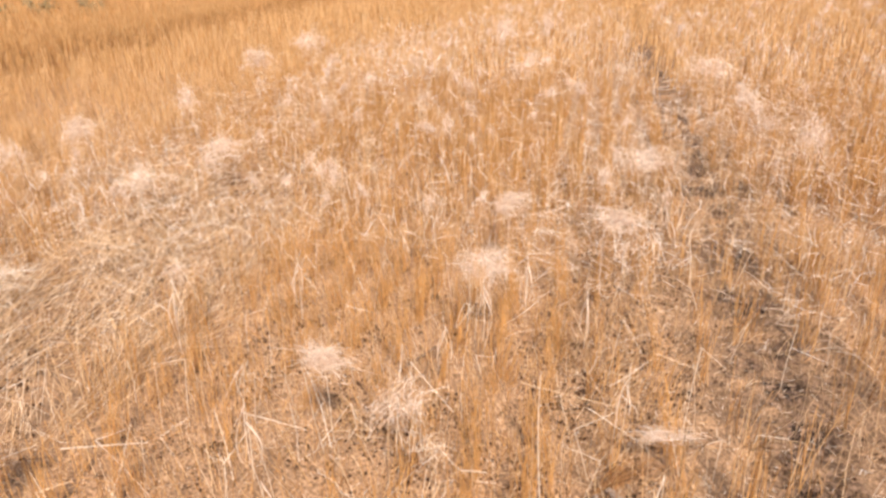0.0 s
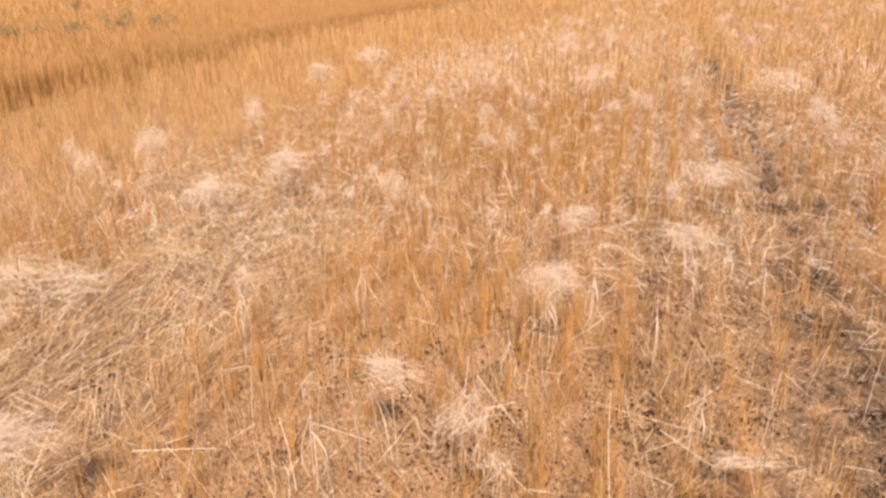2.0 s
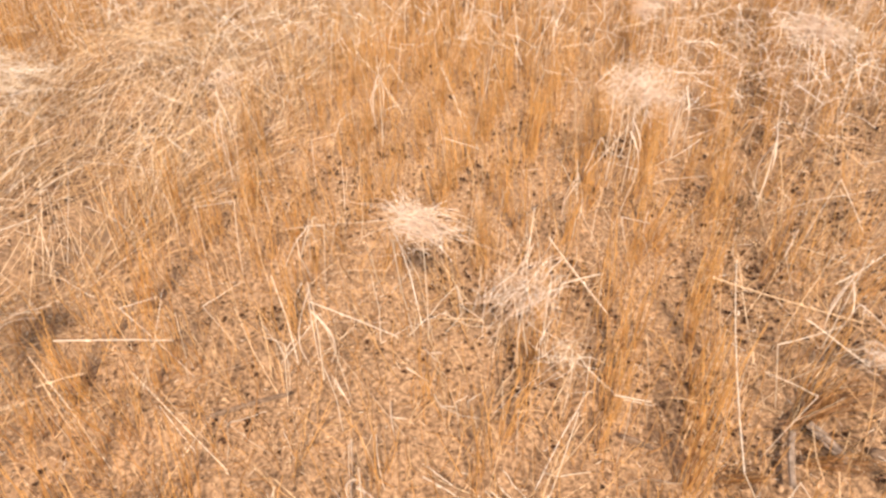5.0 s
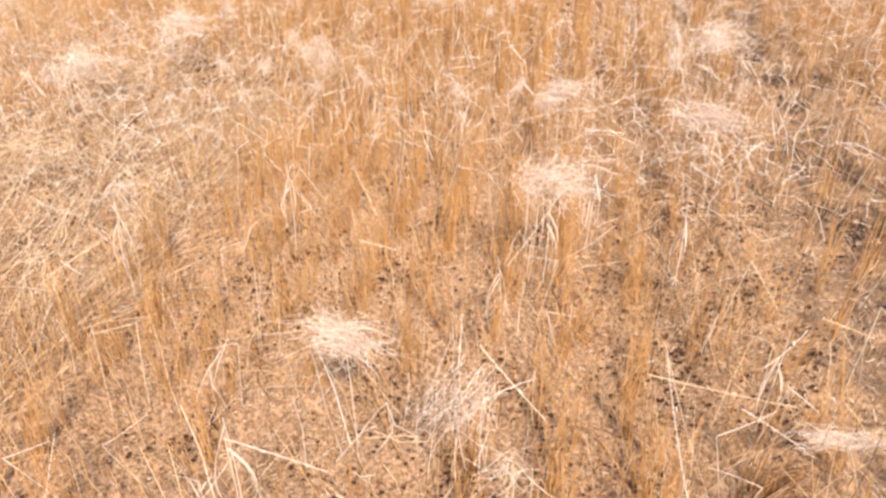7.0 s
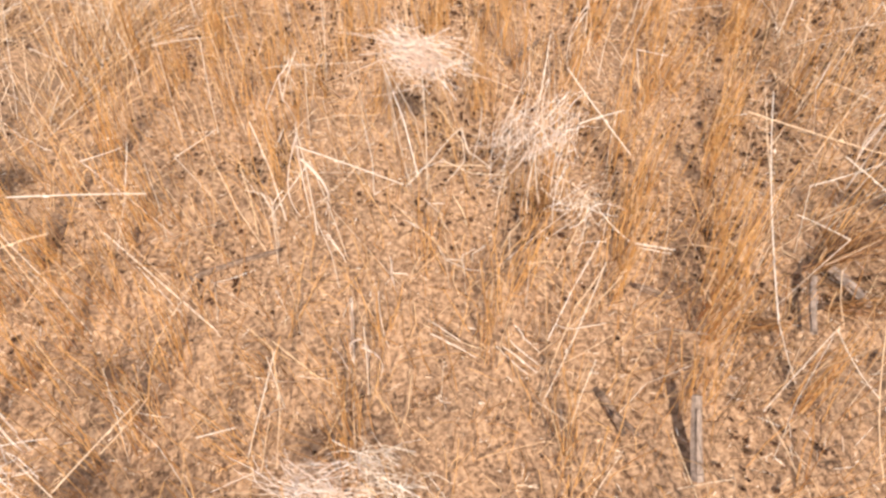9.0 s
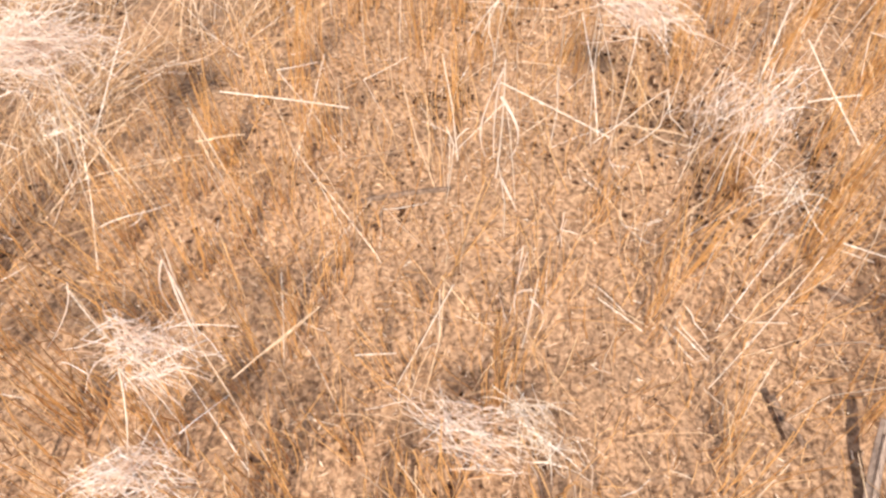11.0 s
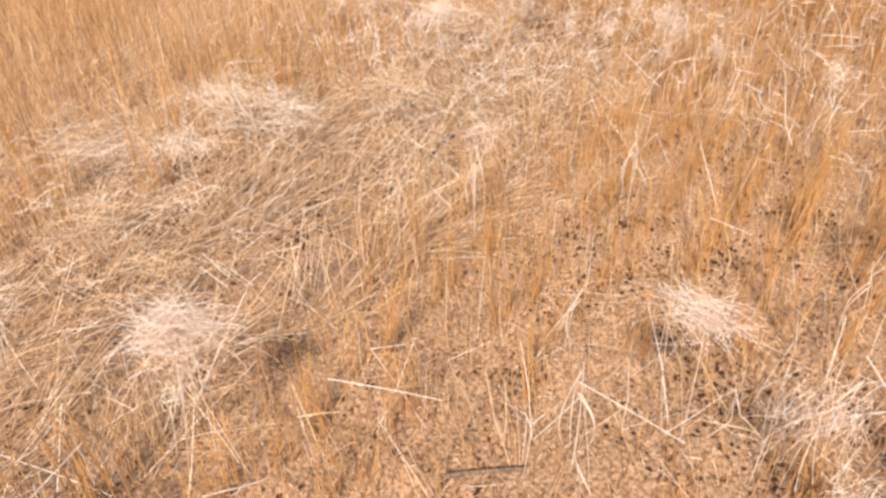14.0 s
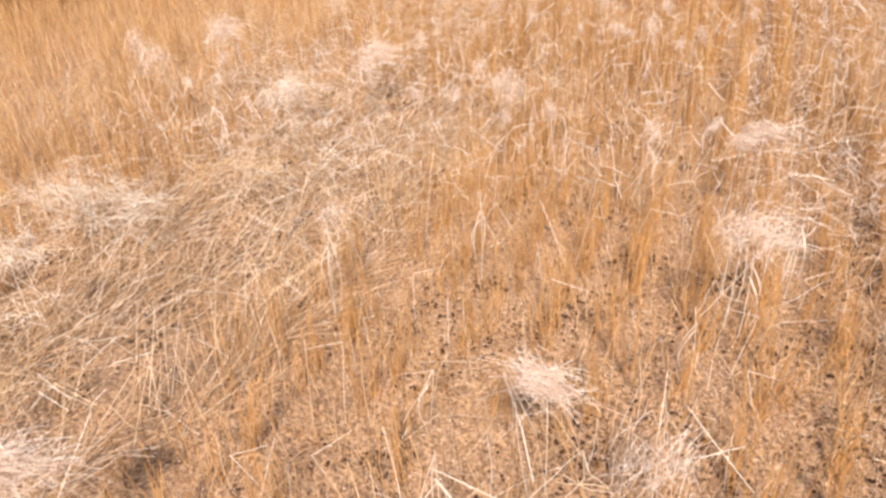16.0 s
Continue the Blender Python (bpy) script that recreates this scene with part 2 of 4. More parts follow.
def fibres(a, b, c, r0, r1, segs=2, sides=3):
    """Thin stalks from a to c, drawn towards b on the way, tapering from r0 to r1. Returns verts and quads."""
    a, b, c = (np.atleast_2d(np.asarray(v, float)) for v in (a, b, c))
    n = len(a)
    r0, r1 = np.broadcast_to(r0, n), np.broadcast_to(r1, n)
    along = c - a
    along = along / (np.linalg.norm(along, axis=1, keepdims=True) + 1e-9)
    other = np.where(np.abs(along[:, 2:3]) > 0.8, np.array([[1.0, 0.2, 0]]), np.array([[0, 0, 1.0]]))
    u = np.cross(along, other)
    u = u / (np.linalg.norm(u, axis=1, keepdims=True) + 1e-9)
    v = np.cross(along, u)
    turn = rng.uniform(0, 6.28, n)
    rings = []
    for q in range(segs + 1):
        f = q / segs
        p = (1 - f) ** 2 * a + 2 * f * (1 - f) * b + f * f * c
        rad = (r0 * (1 - f) + r1 * f)[:, None]
        for w in range(sides):
            ang = (turn + 2 * math.pi * w / sides)[:, None]
            rings.append(p + rad * (np.cos(ang) * u + np.sin(ang) * v))
    verts = np.stack(rings, 1)
    per = verts.shape[1]
    quad = [[q * sides + w, q * sides + (w + 1) % sides, (q + 1) * sides + (w + 1) % sides, (q + 1) * sides + w] for q in range(segs) for w in range(sides)]
    faces = (np.arange(n)[:, None, None] * per + np.array(quad)[None]).reshape(-1, 4)
    return verts.reshape(-1, 3), faces


def joined(*pieces):
    vs, fs, k = [], [], 0
    for v, f in pieces:
        vs.append(v)
        fs.append(f + k)
        k += len(v)
    return np.concatenate(vs), np.concatenate(fs)


def around(n, spread):
    return rng.normal(0, spread, n)


# ---------------------------------------------------------------- ground
def steps(lo, hi, fine, reach):
    """Coordinates: even steps between lo and hi, then growing steps out to reach on both sides."""
    mid = list(np.arange(lo, hi, fine))
    out, d, p = [], fine, hi
    while p < reach:
        out.append(p)
        d *= 1.22
        p += d
    back, d, p = [], fine, lo
    while p > -reach:
        d *= 1.22
        p -= d
        back.append(p)
    return np.array(back[::-1] + mid + out)


gx, gy = steps(-3.2, 3.2, 0.026, 4000), steps(0.6, 6.0, 0.026, 4000)
X, Y = np.meshgrid(gx, gy, indexing="ij")
Z = ground_z(X, Y)
nx, ny = len(gx), len(gy)
base = (np.arange(nx - 1)[:, None] * ny + np.arange(ny - 1)[None]).reshape(-1, 1)
ground = mesh_object("ground", np.stack([X, Y, Z], -1).reshape(-1, 3), base + np.array([[0, ny, ny + 1, 1]]), MAT_SOIL, smooth=True)
tagged(ground, "dry brown harvested field soil, crumbly and strewn with chaff", "ground", kind="structure")


# ---------------------------------------------------------------- stubble
def cover(r, s):
    """How thickly the rows stand: patchy in the rows, thin in the wheel tracks and gaps."""
    c = 0.72 + 0.30 * np.sin(2.3 * r + 1.1 * s) * np.sin(1.7 * s - 2.1 * r + 0.7)
    k = np.round(r / SPACING)
    gaps = np.sin(6.1 * s + 12.9 * k) + np.sin(2.7 * s - 5.7 * k) + np.sin(11.3 * s + 3.1 * k)
    c = c * np.where(s < 8, np.clip(1.0 + 0.36 * gaps, 0.18, 1.3), np.clip(0.85 + 0.2 * gaps, 0.3, 1.1))
    c = np.where(np.abs(r - 1.26) < 0.15, np.where(s < 13, 0.03 + 0.3 * (np.sin(1.9 * s + 0.8) > 0.35), 0.5), c)
    c = np.where((np.abs(r + 3.02) < 0.42) & (np.abs(s - 5.45) < 0.33), 0.0, c)
    c = np.where((r > 0.74) & (r < 1.1), np.where(s < 13, 0.5, 1.0) * c, c)
    c = np.where((np.abs(r - 0.58) < 0.09) & (s < 3.6), 0.3, c)
    c = np.where((r < -1.2) & (r > -2.35) & (s < 5), 0.03, c)
    c = np.where((r < -2.85) & (r > -3.2) & (s < 7), 0.25, c)
    return c


def stalks(x, y, height, lean, radius, segs=2, way=None):
    """Upright cut stalks from the soil, leaning by lean (radians) each its own way."""
    n = len(x)
    z = ground_z(x, y)
    w = rng.uniform(0, 2 * math.pi, n) if way is None else way
    dx, dy = np.cos(w) * np.sin(lean) * height, np.sin(w) * np.sin(lean) * height
    a = np.stack([x, y, z - 0.01], 1)
    c = np.stack([x + dx, y + dy, z + np.cos(lean) * height], 1)
    b = a * 0.5 + c * 0.5
    b[:, 2] += 0.06 * height
    b[:, 0] += around(n, 0.012)
    b[:, 1] += around(n, 0.012)
    return fibres(a, b, c, radius, radius * 0.7, segs)


def clump_sites(r_lo, r_hi, s_lo, s_hi, every, jitter=0.025):
    rows = np.arange(math.ceil(r_lo / SPACING), math.floor(r_hi / SPACING) + 1) * SPACING
    along = np.arange(s_lo, s_hi, every)
    R, S = np.meshgrid(rows, along)
    R, S = R.ravel() + around(R.size, jitter), S.ravel() + rng.uniform(-every, every, R.size) * 0.6
    keep = rng.uniform(0, 1, len(R)) < cover(R, S)
    return R[keep], S[keep]


def stubble_field(name, r, s, per, height, radius, spread, mat, label, lean=0.12, segs=2):
    R, S = np.repeat(r, per), np.repeat(s, per)
    n = len(R)
    x, y = to_xy(R + around(n, spread), S + around(n, spread * 1.4))
    patch = 1 + 0.16 * np.sin(1.9 * R + 0.8 * S) * np.sin(0.9 * S - 1.1 * R)
    h = height * patch * rng.uniform(0.4, 1.15, n)
    v, f = stalks(x, y, h, np.abs(around(n, lean)), radius * rng.uniform(0.7, 1.2, n), segs)
    return tagged(mesh_object(name, v, f, mat), label, "stubble", kind="stuff")


# countable clumps next to the camera, on a dozen shared shapes; every stalk is a part
NEAR = (-1.15, 0.85, 1.15, 3.9)
clump_kinds = []
for kind in range(12):
    n = int(rng.integers(9, 20))
    x, y = around(n, rng.uniform(0.009, 0.018)), around(n, rng.uniform(0.02, 0.032))
    h = 0.33 * rng.uniform(0.6, 1.0) * rng.uniform(0.3, 1.15, n)
    w, lean = rng.uniform(0, 6.28, n), np.abs(around(n, 0.13))
    a_ = np.stack([x, y, np.full(n, -0.012)], 1)
    c_ = np.stack([x + np.cos(w) * np.sin(lean) * h, y + np.sin(w) * np.sin(lean) * h, np.cos(lean) * h], 1)
    b_ = (a_ + c_) / 2 + np.stack([around(n, 0.014), around(n, 0.014), 0.05 * h], 1)
    clump = new("stubble_clump")
    tagged(clump, "golden cut stalks of one stubble clump standing in a drill row", "stubble", "stubble clumps in the drill rows")
    for k in range(n):
        mesh_object("stalk", *fibres(a_[k], b_[k], c_[k], rng.uniform(0.0009, 0.0014), 0.0008, 3), MAT_STUBBLE, clump)
    for k in rng.integers(0, n, 4):
        q = a_[k] + (c_[k] - a_[k]) * rng.uniform(0.4, 0.95)
        tip = q + np.array([around(1, 0.035)[0], around(1, 0.035)[0], -rng.uniform(0.0, 0.09)])
        mesh_object("leaf", *fibres(q, (q + tip) / 2 + np.array([0, 0, 0.015]), tip, 0.0012, 0.0005, 3), MAT_FLAT, clump)
    clump_kinds.append(clump)
nr, ns = clump_sites(*NEAR, 0.07, 0.022)
order = np.argsort(np.hypot(*np.subtract(to_xy(nr, ns), np.array([[-0.1], [2.0]]))))
nr, ns = nr[order], ns[order]
COUNT = 250
for i, (r, s) in enumerate(zip(nr[:COUNT], ns[:COUNT])):
    x, y = to_xy(r, s)
    m = pose(x, y, float(ground_z(x, y)), around(1, 5)[0], around(1, 5)[0], rng.choice([0, 180]) + around(1, 25)[0])
    ob = clump_kinds[i] if i < 12 else copy_thing(clump_kinds[int(rng.integers(12))], m)
    ob.matrix_world = m @ Matrix.Scale(rng.uniform(0.75, 1.12), 4)
near_rest = (nr[COUNT:], ns[COUNT:])
stubble_field("stubble", *near_rest, 10, 0.29, 0.0011, 0.014, MAT_STUBBLE, "golden cut cereal stubble standing in drill rows", segs=3)

r1, s1 = clump_sites(-3.2, 6.0, 0.3, 9.0, 0.075, 0.022)
inside = (r1 > NEAR[0]) & (r1 < NEAR[1]) & (s1 > NEAR[2]) & (s1 < NEAR[3])
stubble_field("stubble", r1[~inside], s1[~inside], np.where(s1[~inside] < 5.0, 11, 17), 0.31, 0.0014, 0.020, MAT_STUBBLE, "golden cut cereal stubble standing in drill rows", lean=0.12)
rb, sb = clump_sites(-8.4, 8.0, -9.0, 0.3, 0.16, 0.02)
stubble_field("stubble", rb, sb, 5, 0.33, 0.0036, 0.022, MAT_FIELD, "golden cut stubble behind the walked way", segs=1)
r2, s2 = clump_sites(-8.2, -3.2, 0.5, 14.0, 0.08, 0.04)
keep = r2 > -7.3 - 0.11 * (s2 - 8.4)
r2, s2 = r2[keep], s2[keep]
stubble_field("stubble", r2, s2, 11, 0.33, 0.0017, 0.07, MAT_FIELD, "dense golden stubble between wheel track and standing crop", lean=0.36)
r3, s3 = clump_sites(-8.4, 12.0, 9.0, 26.0, 0.16, 0.035)
stubble_field("stubble", r3, s3, 6, 0.35, 0.0054, 0.06, MAT_FIELD, "golden stubble rows running away over the field", segs=1)
r4, s4 = clump_sites(-8.6, 34.0, 26.0, 90.0, 0.55, 0.06)
keep = r4 < 4 + 0.36 * s4
stubble_field("stubble", r4[keep], s4[keep], 3, 0.38, 0.012, 0.10, MAT_FIELD, "golden stubble far out on the harvested field", segs=1)


# trampled stalks in the wheel track
def trampled(count, r_lo, r_hi, s_lo, s_hi, name, label):
    """Stalks pressed down in swaths: each swath lies its own way."""
    per = 18
    n = count // per
    keep = np.repeat(np.arange(n), per)
    r = rng.uniform(r_lo, r_hi, n)[keep] + around(n * per, 0.045)
    s = rng.uniform(s_lo, s_hi, n)[keep] + around(n * per, 0.06)
    x, y = to_xy(r, s)
    way = (radians(85) + around(n, 0.85))[keep] + around(n * per, 0.4)
    lean = np.clip((radians(74) + around(n, 0.2))[keep] + around(n * per, 0.16), 0.4, 1.55)
    v, f = stalks(x, y, rng.uniform(0.10, 0.38, n * per), lean, 0.0011 * rng.uniform(0.7, 1.3, n * per), 2, way)
    return tagged(mesh_object(name, v, f, MAT_FLAT), label, "straw", kind="stuff")


trampled(5000, -2.5, -1.15, 0.2, 4.2, "trampled_stubble", "golden stubble pressed flat and leaning in a wheel track")
trampled(2600, -3.4, -2.2, 0.5, 8.0, "trampled_stubble", "golden stubble pressed flat beside the wheel track")
trampled(3600, -4.6, -3.0, 1.5, 8.0, "trampled_stubble", "pale bent stubble leaning at the edge of the wheel track")
trampled(3000, -2.6, -1.0, 4.0, 8.0, "trampled_stubble", "golden stubble pressed flat along the wheel track")


def strewn_stalks(count, r_lo, r_hi, s_lo, s_hi, mat, label, tall=0.32, tilt=0.75):
    """Broken stalks that lean every way beside the furrow."""
    r, s = rng.uniform(r_lo, r_hi, count), rng.uniform(s_lo, s_hi, count)
    k = (np.abs(r - 1.2) > 0.24) | (rng.uniform(0, 1, count) < 0.6)
    r, s, count = r[k], s[k], int(k.sum())
    x, y = to_xy(r, s)
    lean = np.clip(np.abs(around(count, tilt)), 0.05, 1.45)
    v, f = stalks(x, y, rng.uniform(0.06, tall, count), lean, 0.0010 * rng.uniform(0.6, 1.3, count), 2)
    return tagged(mesh_object("leaning_stalks", v, f, mat), label, "straw", kind="stuff")


strewn_stalks(1500, 0.40, 1.55, 1.2, 6.5, MAT_DULL, "dull brown broken stalks leaning beside the furrow")
strewn_stalks(700, 0.45, 1.7, 1.2, 6.5, MAT_GOLD, "golden broken stalks leaning beside the furrow")
strewn_stalks(1800, -3.3, 0.5, 0.8, 5.5, MAT_FLAT, "broken golden stalks leaning among the rows")
strewn_stalks(4200, -1.3, 0.75, 0.9, 5.0, MAT_STUBBLE, "short broken orange stalks standing between the rows", 0.20, 0.45)
strewn_stalks(5200, -3.3, 2.8, 3.6, 9.0, MAT_STUBBLE, "short broken orange stalks between the rows further out", 0.26, 0.4)
strewn_stalks(450, -3.3, 0.6, 0.8, 6.5, MAT_PALE, "pale broken stalks leaning among the rows")


def wisps(count, r_lo, r_hi, s_lo, s_hi, thick, label):
    """Pale bent straws that poke up out of the stubble tops."""
    s = s_lo + (s_hi - s_lo) * rng.uniform(0, 1, count) ** 1.5
    r = rng.uniform(r_lo, r_hi, count) + 0.1 * (s - s_lo) * rng.uniform(0, 1, count)
    k = np.abs(r - 1.26) > 0.2
    r, s = r[k], s[k]
    n = len(r)
    x, y = to_xy(r, s)
    p = np.stack([x, y, 0.20 + 0.14 * rng.uniform(0, 1, n)], 1)
    q = p + np.stack([around(n, 0.05), around(n, 0.05), rng.uniform(-0.02, 0.16, n)], 1)
    m = (p + q) / 2 + rng.normal(0, 0.022, (n, 3))
    v, f = fibres(p, m, q, thick * (1 + s / 9), thick * 0.8 * (1 + s / 9), 2)
    return tagged(mesh_object("straw_wisps", v, f, MAT_WHITE), label, "straw", kind="stuff")


wisps(3600, -2.9, 2.6, 3.3, 16.0, 0.0009, "white bent straw ends poking out of the stubble")
wisps(2600, -2.6, 7.0, 8.0, 34.0, 0.0013, "white bent straw ends scattered over the far stubble")


def swath(count, r_lo, r_hi, s_lo, s_hi, mat, label):
    """Loose pale straw that the harvester dropped in a band along the wheel track, in heaps."""
    heap = max(1, count // 45)
    hr, hs = rng.uniform(r_lo, r_hi, heap), s_lo + (s_hi - s_lo) * rng.uniform(0, 1, heap) ** 1.3
    pick = rng.integers(0, heap, count)
    r, s = hr[pick] + around(count, 0.16), hs[pick] + around(count, 0.28)
    x, y = to_xy(r, s)
    p = np.stack([x, y, np.abs(around(count, 0.12)) + 0.03 + 0.1 * rng.uniform(0, 1, count)], 1)
    w, ln = rng.uniform(0, 6.28, count), rng.uniform(0.04, 0.15, count)
    d = np.stack([np.cos(w) * ln, np.sin(w) * ln, around(count, 0.4) * ln], 1)
    d[:, 2] = np.maximum(d[:, 2], -p[:, 2] + 0.02)
    m = p + d / 2 + rng.normal(0, 0.02, (count, 3)) + np.array([0, 0, 0.015])
    v, f = fibres(p, m, p + d, 0.0006 * (1 + s / 4), 0.0005 * (1 + s / 4), 2)
    return tagged(mesh_object("straw_swath", v, f, mat), label, "straw", kind="stuff")


swath(2600, -3.3, -1.7, 4.2, 14.0, MAT_WHITE, "pale loose straw lying in a band along the wheel track")
swath(500, -2.6, -1.3, 1.8, 4.0, MAT_PALE, "pale loose straw heaped in the wheel track")
swath(2200, 0.3, 2.6, 3.2, 9.0, MAT_WHITE, "pale loose straw caught on both sides of the furrow")


# ---------------------------------------------------------------- litter on the soil
def litter(count, r_lo, r_hi, s_lo, s_hi, longest, radius, lift, mat, name, label, thin=None):
    r, s = rng.uniform(r_lo, r_hi, count), rng.uniform(s_lo, s_hi, count)
    if thin is not None:
        k = rng.uniform(0, 1, count) < thin(r, s)
        r, s = r[k], s[k]
    n = len(r)
    x, y = to_xy(r, s)
    z = ground_z(x, y) + np.abs(around(n, lift)) + 0.003
    w, ln = rng.uniform(0, 6.28, n), longest * rng.uniform(0.15, 1.0, n) ** 1.8
    rise = around(n, 0.28) * ln
    d = np.stack([np.cos(w) * ln, np.sin(w) * ln, rise], 1) / 2
    p = np.stack([x, y, z + np.abs(d[:, 2])], 1)
    bend = np.stack([around(n, 0.12) * ln, around(n, 0.12) * ln, np.abs(around(n, 0.10)) * ln], 1)
    v, f = fibres(p - d, p + bend, p + d, radius * rng.uniform(0.6, 1.3, n), radius * 0.7, 2 if longest > 0.06 else 1)
    return tagged(mesh_object(name, v, f, mat), label, "straw litter", kind="stuff")


def thin_track(r, s):
    """Less litter in the furrow, beside it, along the wheel rut and on one bare spot."""
    t = np.where(np.abs(r - 1.24) < 0.22, 0.26, np.where((r > 0.8) & (r < 1.6), 0.38, np.where((r > 0.45) & (r <= 0.8), 0.42, 1.0)))
    t = np.where((r > -2.5) & (r < -1.28), np.where(r > -1.62, 0.25, 0.45), t)
    t = np.where((np.abs(r + 3.02) < 0.42) & (np.abs(s - 5.45) < 0.33), 0.05, t)
    return t * (0.75 + 0.25 * np.sin(5 * r + 3 * s) * np.sin(4 * s - 3 * r))


litter(86000, -3.0, 1.8, 0.8, 4.4, 0.017, 0.0009, 0.010, MAT_LITTER, "chaff", "fine broken chaff scattered over the soil", thin_track)
litter(5200, 0.4, 1.75, 1.0, 7.0, 0.045, 0.0008, 0.008, MAT_PALE, "straw_litter", "pale straw bits strewn in the furrow")
litter(7000, 0.4, 1.7, 0.9, 6.0, 0.05, 0.0010, 0.012, MAT_DULL, "chaff", "dull brown straw bits in the furrow")
litter(17000, -6.0, 5.0, 4.0, 12.0, 0.06, 0.0024, 0.02, MAT_LITTER, "chaff", "broken straw chaff over the soil further out", thin_track)
litter(11000, -3.0, 1.0, 0.8, 4.6, 0.07, 0.0008, 0.008, MAT_STUBBLE, "straw_litter", "short broken orange straws lying on the chaff", thin_track)
litter(2600, -3.3, 2.2, 0.8, 5.5, 0.08, 0.00055, 0.03, MAT_PALE, "straw_litter", "thin pale straws lying loose between the rows", thin_track)
litter(1500, -3.2, 2.4, 1.0, 7.0, 0.16, 0.0008, 0.10, MAT_GOLD, "straw_litter", "thin golden straws caught among the stubble", thin_track)
litter(9500, -3.2, 6.0, 3.6, 20.0, 0.18, 0.0019, 0.22, MAT_PALE, "straw_litter", "pale loose straws caught in the stubble tops", lambda r, s: np.where(np.abs(r - 1.26) < 0.22, 0.05, 1.0))


def crumbs(count, r_lo, r_hi, s_lo, s_hi, size, mat, label, bunch=1.0):
    """Small dark soil crumbs, bunched in patches between the rows."""
    r, s = rng.uniform(r_lo, r_hi, count), rng.uniform(s_lo, s_hi, count)
    c = 0.22 + 0.9 * bunch * np.sin(9.0 * r + 4 * np.sin(3.1 * s)) * np.sin(7.0 * s + 3 * np.sin(4.3 * r)) + 0.3 * np.sin(31 * r + 5 * np.sin(11 * s)) * np.sin(27 * s)
    k = rng.uniform(0, 1, count) < c
    r, s = r[k], s[k]
    n = len(r)
    x, y = to_xy(r, s)
    corner = np.array([[1, 0, 0], [-1, 0, 0], [0, 1, 0], [0, -1, 0], [0, 0, 0.8], [0, 0, -0.8]])
    half = size * rng.uniform(0.35, 1.0, n) ** 1.6
    turn = rng.uniform(0, 6.28, n)
    v = corner[None] * half[:, None, None] * rng.uniform(0.55, 1.25, (n, 6, 1))
    spun = v.copy()
    spun[:, :, 0] = v[:, :, 0] * np.cos(turn)[:, None] - v[:, :, 1] * np.sin(turn)[:, None] + x[:, None]
    spun[:, :, 1] = v[:, :, 0] * np.sin(turn)[:, None] + v[:, :, 1] * np.cos(turn)[:, None] + y[:, None]
    spun[:, :, 2] += (ground_z(x, y) + 0.006 + half * 0.5)[:, None]
    tri = np.array([[0, 2, 4], [2, 1, 4], [1, 3, 4], [3, 0, 4], [2, 0, 5], [1, 2, 5], [3, 1, 5], [0, 3, 5]])
    faces = (np.arange(n)[:, None, None] * 6 + tri[None]).reshape(-1, 3)
    return tagged(mesh_object("soil_crumbs", spun.reshape(-1, 3), faces, mat), label, "soil crumbs", kind="stuff")


crumbs(24000, -3.2, 2.0, 0.8, 5.0, 0.0075, MAT_CRUMB, "small dark brown soil crumbs among the chaff")
crumbs(9000, -0.9, 1.0, 2.0, 4.8, 0.0095, MAT_CRUMB, "dark soil crumbs showing between the stubble rows")
crumbs(11000, -3.4, 3.5, 4.5, 10.0, 0.013, MAT_CRUMB, "dark soil crumbs between the stubble rows further out")
crumbs(3500, 0.42, 1.6, 1.3, 9.0, 0.009, MAT_CRUMB, "dark soil crumbs lying in the furrow", 0.6)
crumbs(4200, -2.6, -1.2, 0.9, 5.0, 0.011, MAT_CRUMB, "dark soil crumbs in the wheel track")


# ---------------------------------------------------------------- standing crop
EDGE_SLOPE = -0.11  # the crop's edge draws away from the rows


def crop(count, r_lo, r_hi, s_lo, s_hi, height, radius, fan, name, label, mat=None):
    r, s = rng.uniform(r_lo, r_hi, count), rng.uniform(s_lo, s_hi, count)
    if fan:
        k = r > -9 - 2.2 * (s + 6)
        r, s = r[k], s[k]
    n = len(r)
    if mat:
        k = rng.uniform(0, 1, n) < 0.36 + 0.75 * np.sin(3.1 * s + 2 * np.sin(1.3 * s) + 2 * r) * np.sin(1.7 * s + 3 * r)
        r, s, n = r[k], s[k], int(k.sum())
    x, y = to_xy(r + 0.12 * np.sin(s * 1.7) + 0.1 * np.sin(s * 0.6) + EDGE_SLOPE * (s - 8.4), s)
    v, f = stalks(x, y, height * rng.uniform(0.75, 1.1, n), np.abs(around(n, 0.16)), radius * rng.uniform(0.7, 1.3, n), 1)
    return tagged(mesh_object(name, v, f, mat or MAT_CROP), label, "crop", kind="stuff")


CROP_EDGE = -7.6
# clumpy strip in the darkened straw, painting the shaded band along the edge
crop(9500, CROP_EDGE - 0.3, CROP_EDGE + 0.8, 3.0, 34.0, 0.42, 0.005, False, "standing_crop", "ripe crop clumps along the crop's edge, coloured darker for its shade", MAT_SHADED_EDGE)
crop(26000, CROP_EDGE - 1.6, CROP_EDGE, 3.0, 30.0, 0.50, 0.004, False, "standing_crop", "edge of the ripe uncut crop, orange brown")
crop(29000, CROP_EDGE - 16, CROP_EDGE - 1.5, 3.0, 40.0, 0.52, 0.008, True, "standing_crop", "ripe uncut orange brown crop covering the field")
crop(16000, CROP_EDGE - 5, CROP_EDGE, 30.0, 140.0, 0.52, 0.016, False, "standing_crop", "far edge of the ripe uncut crop")
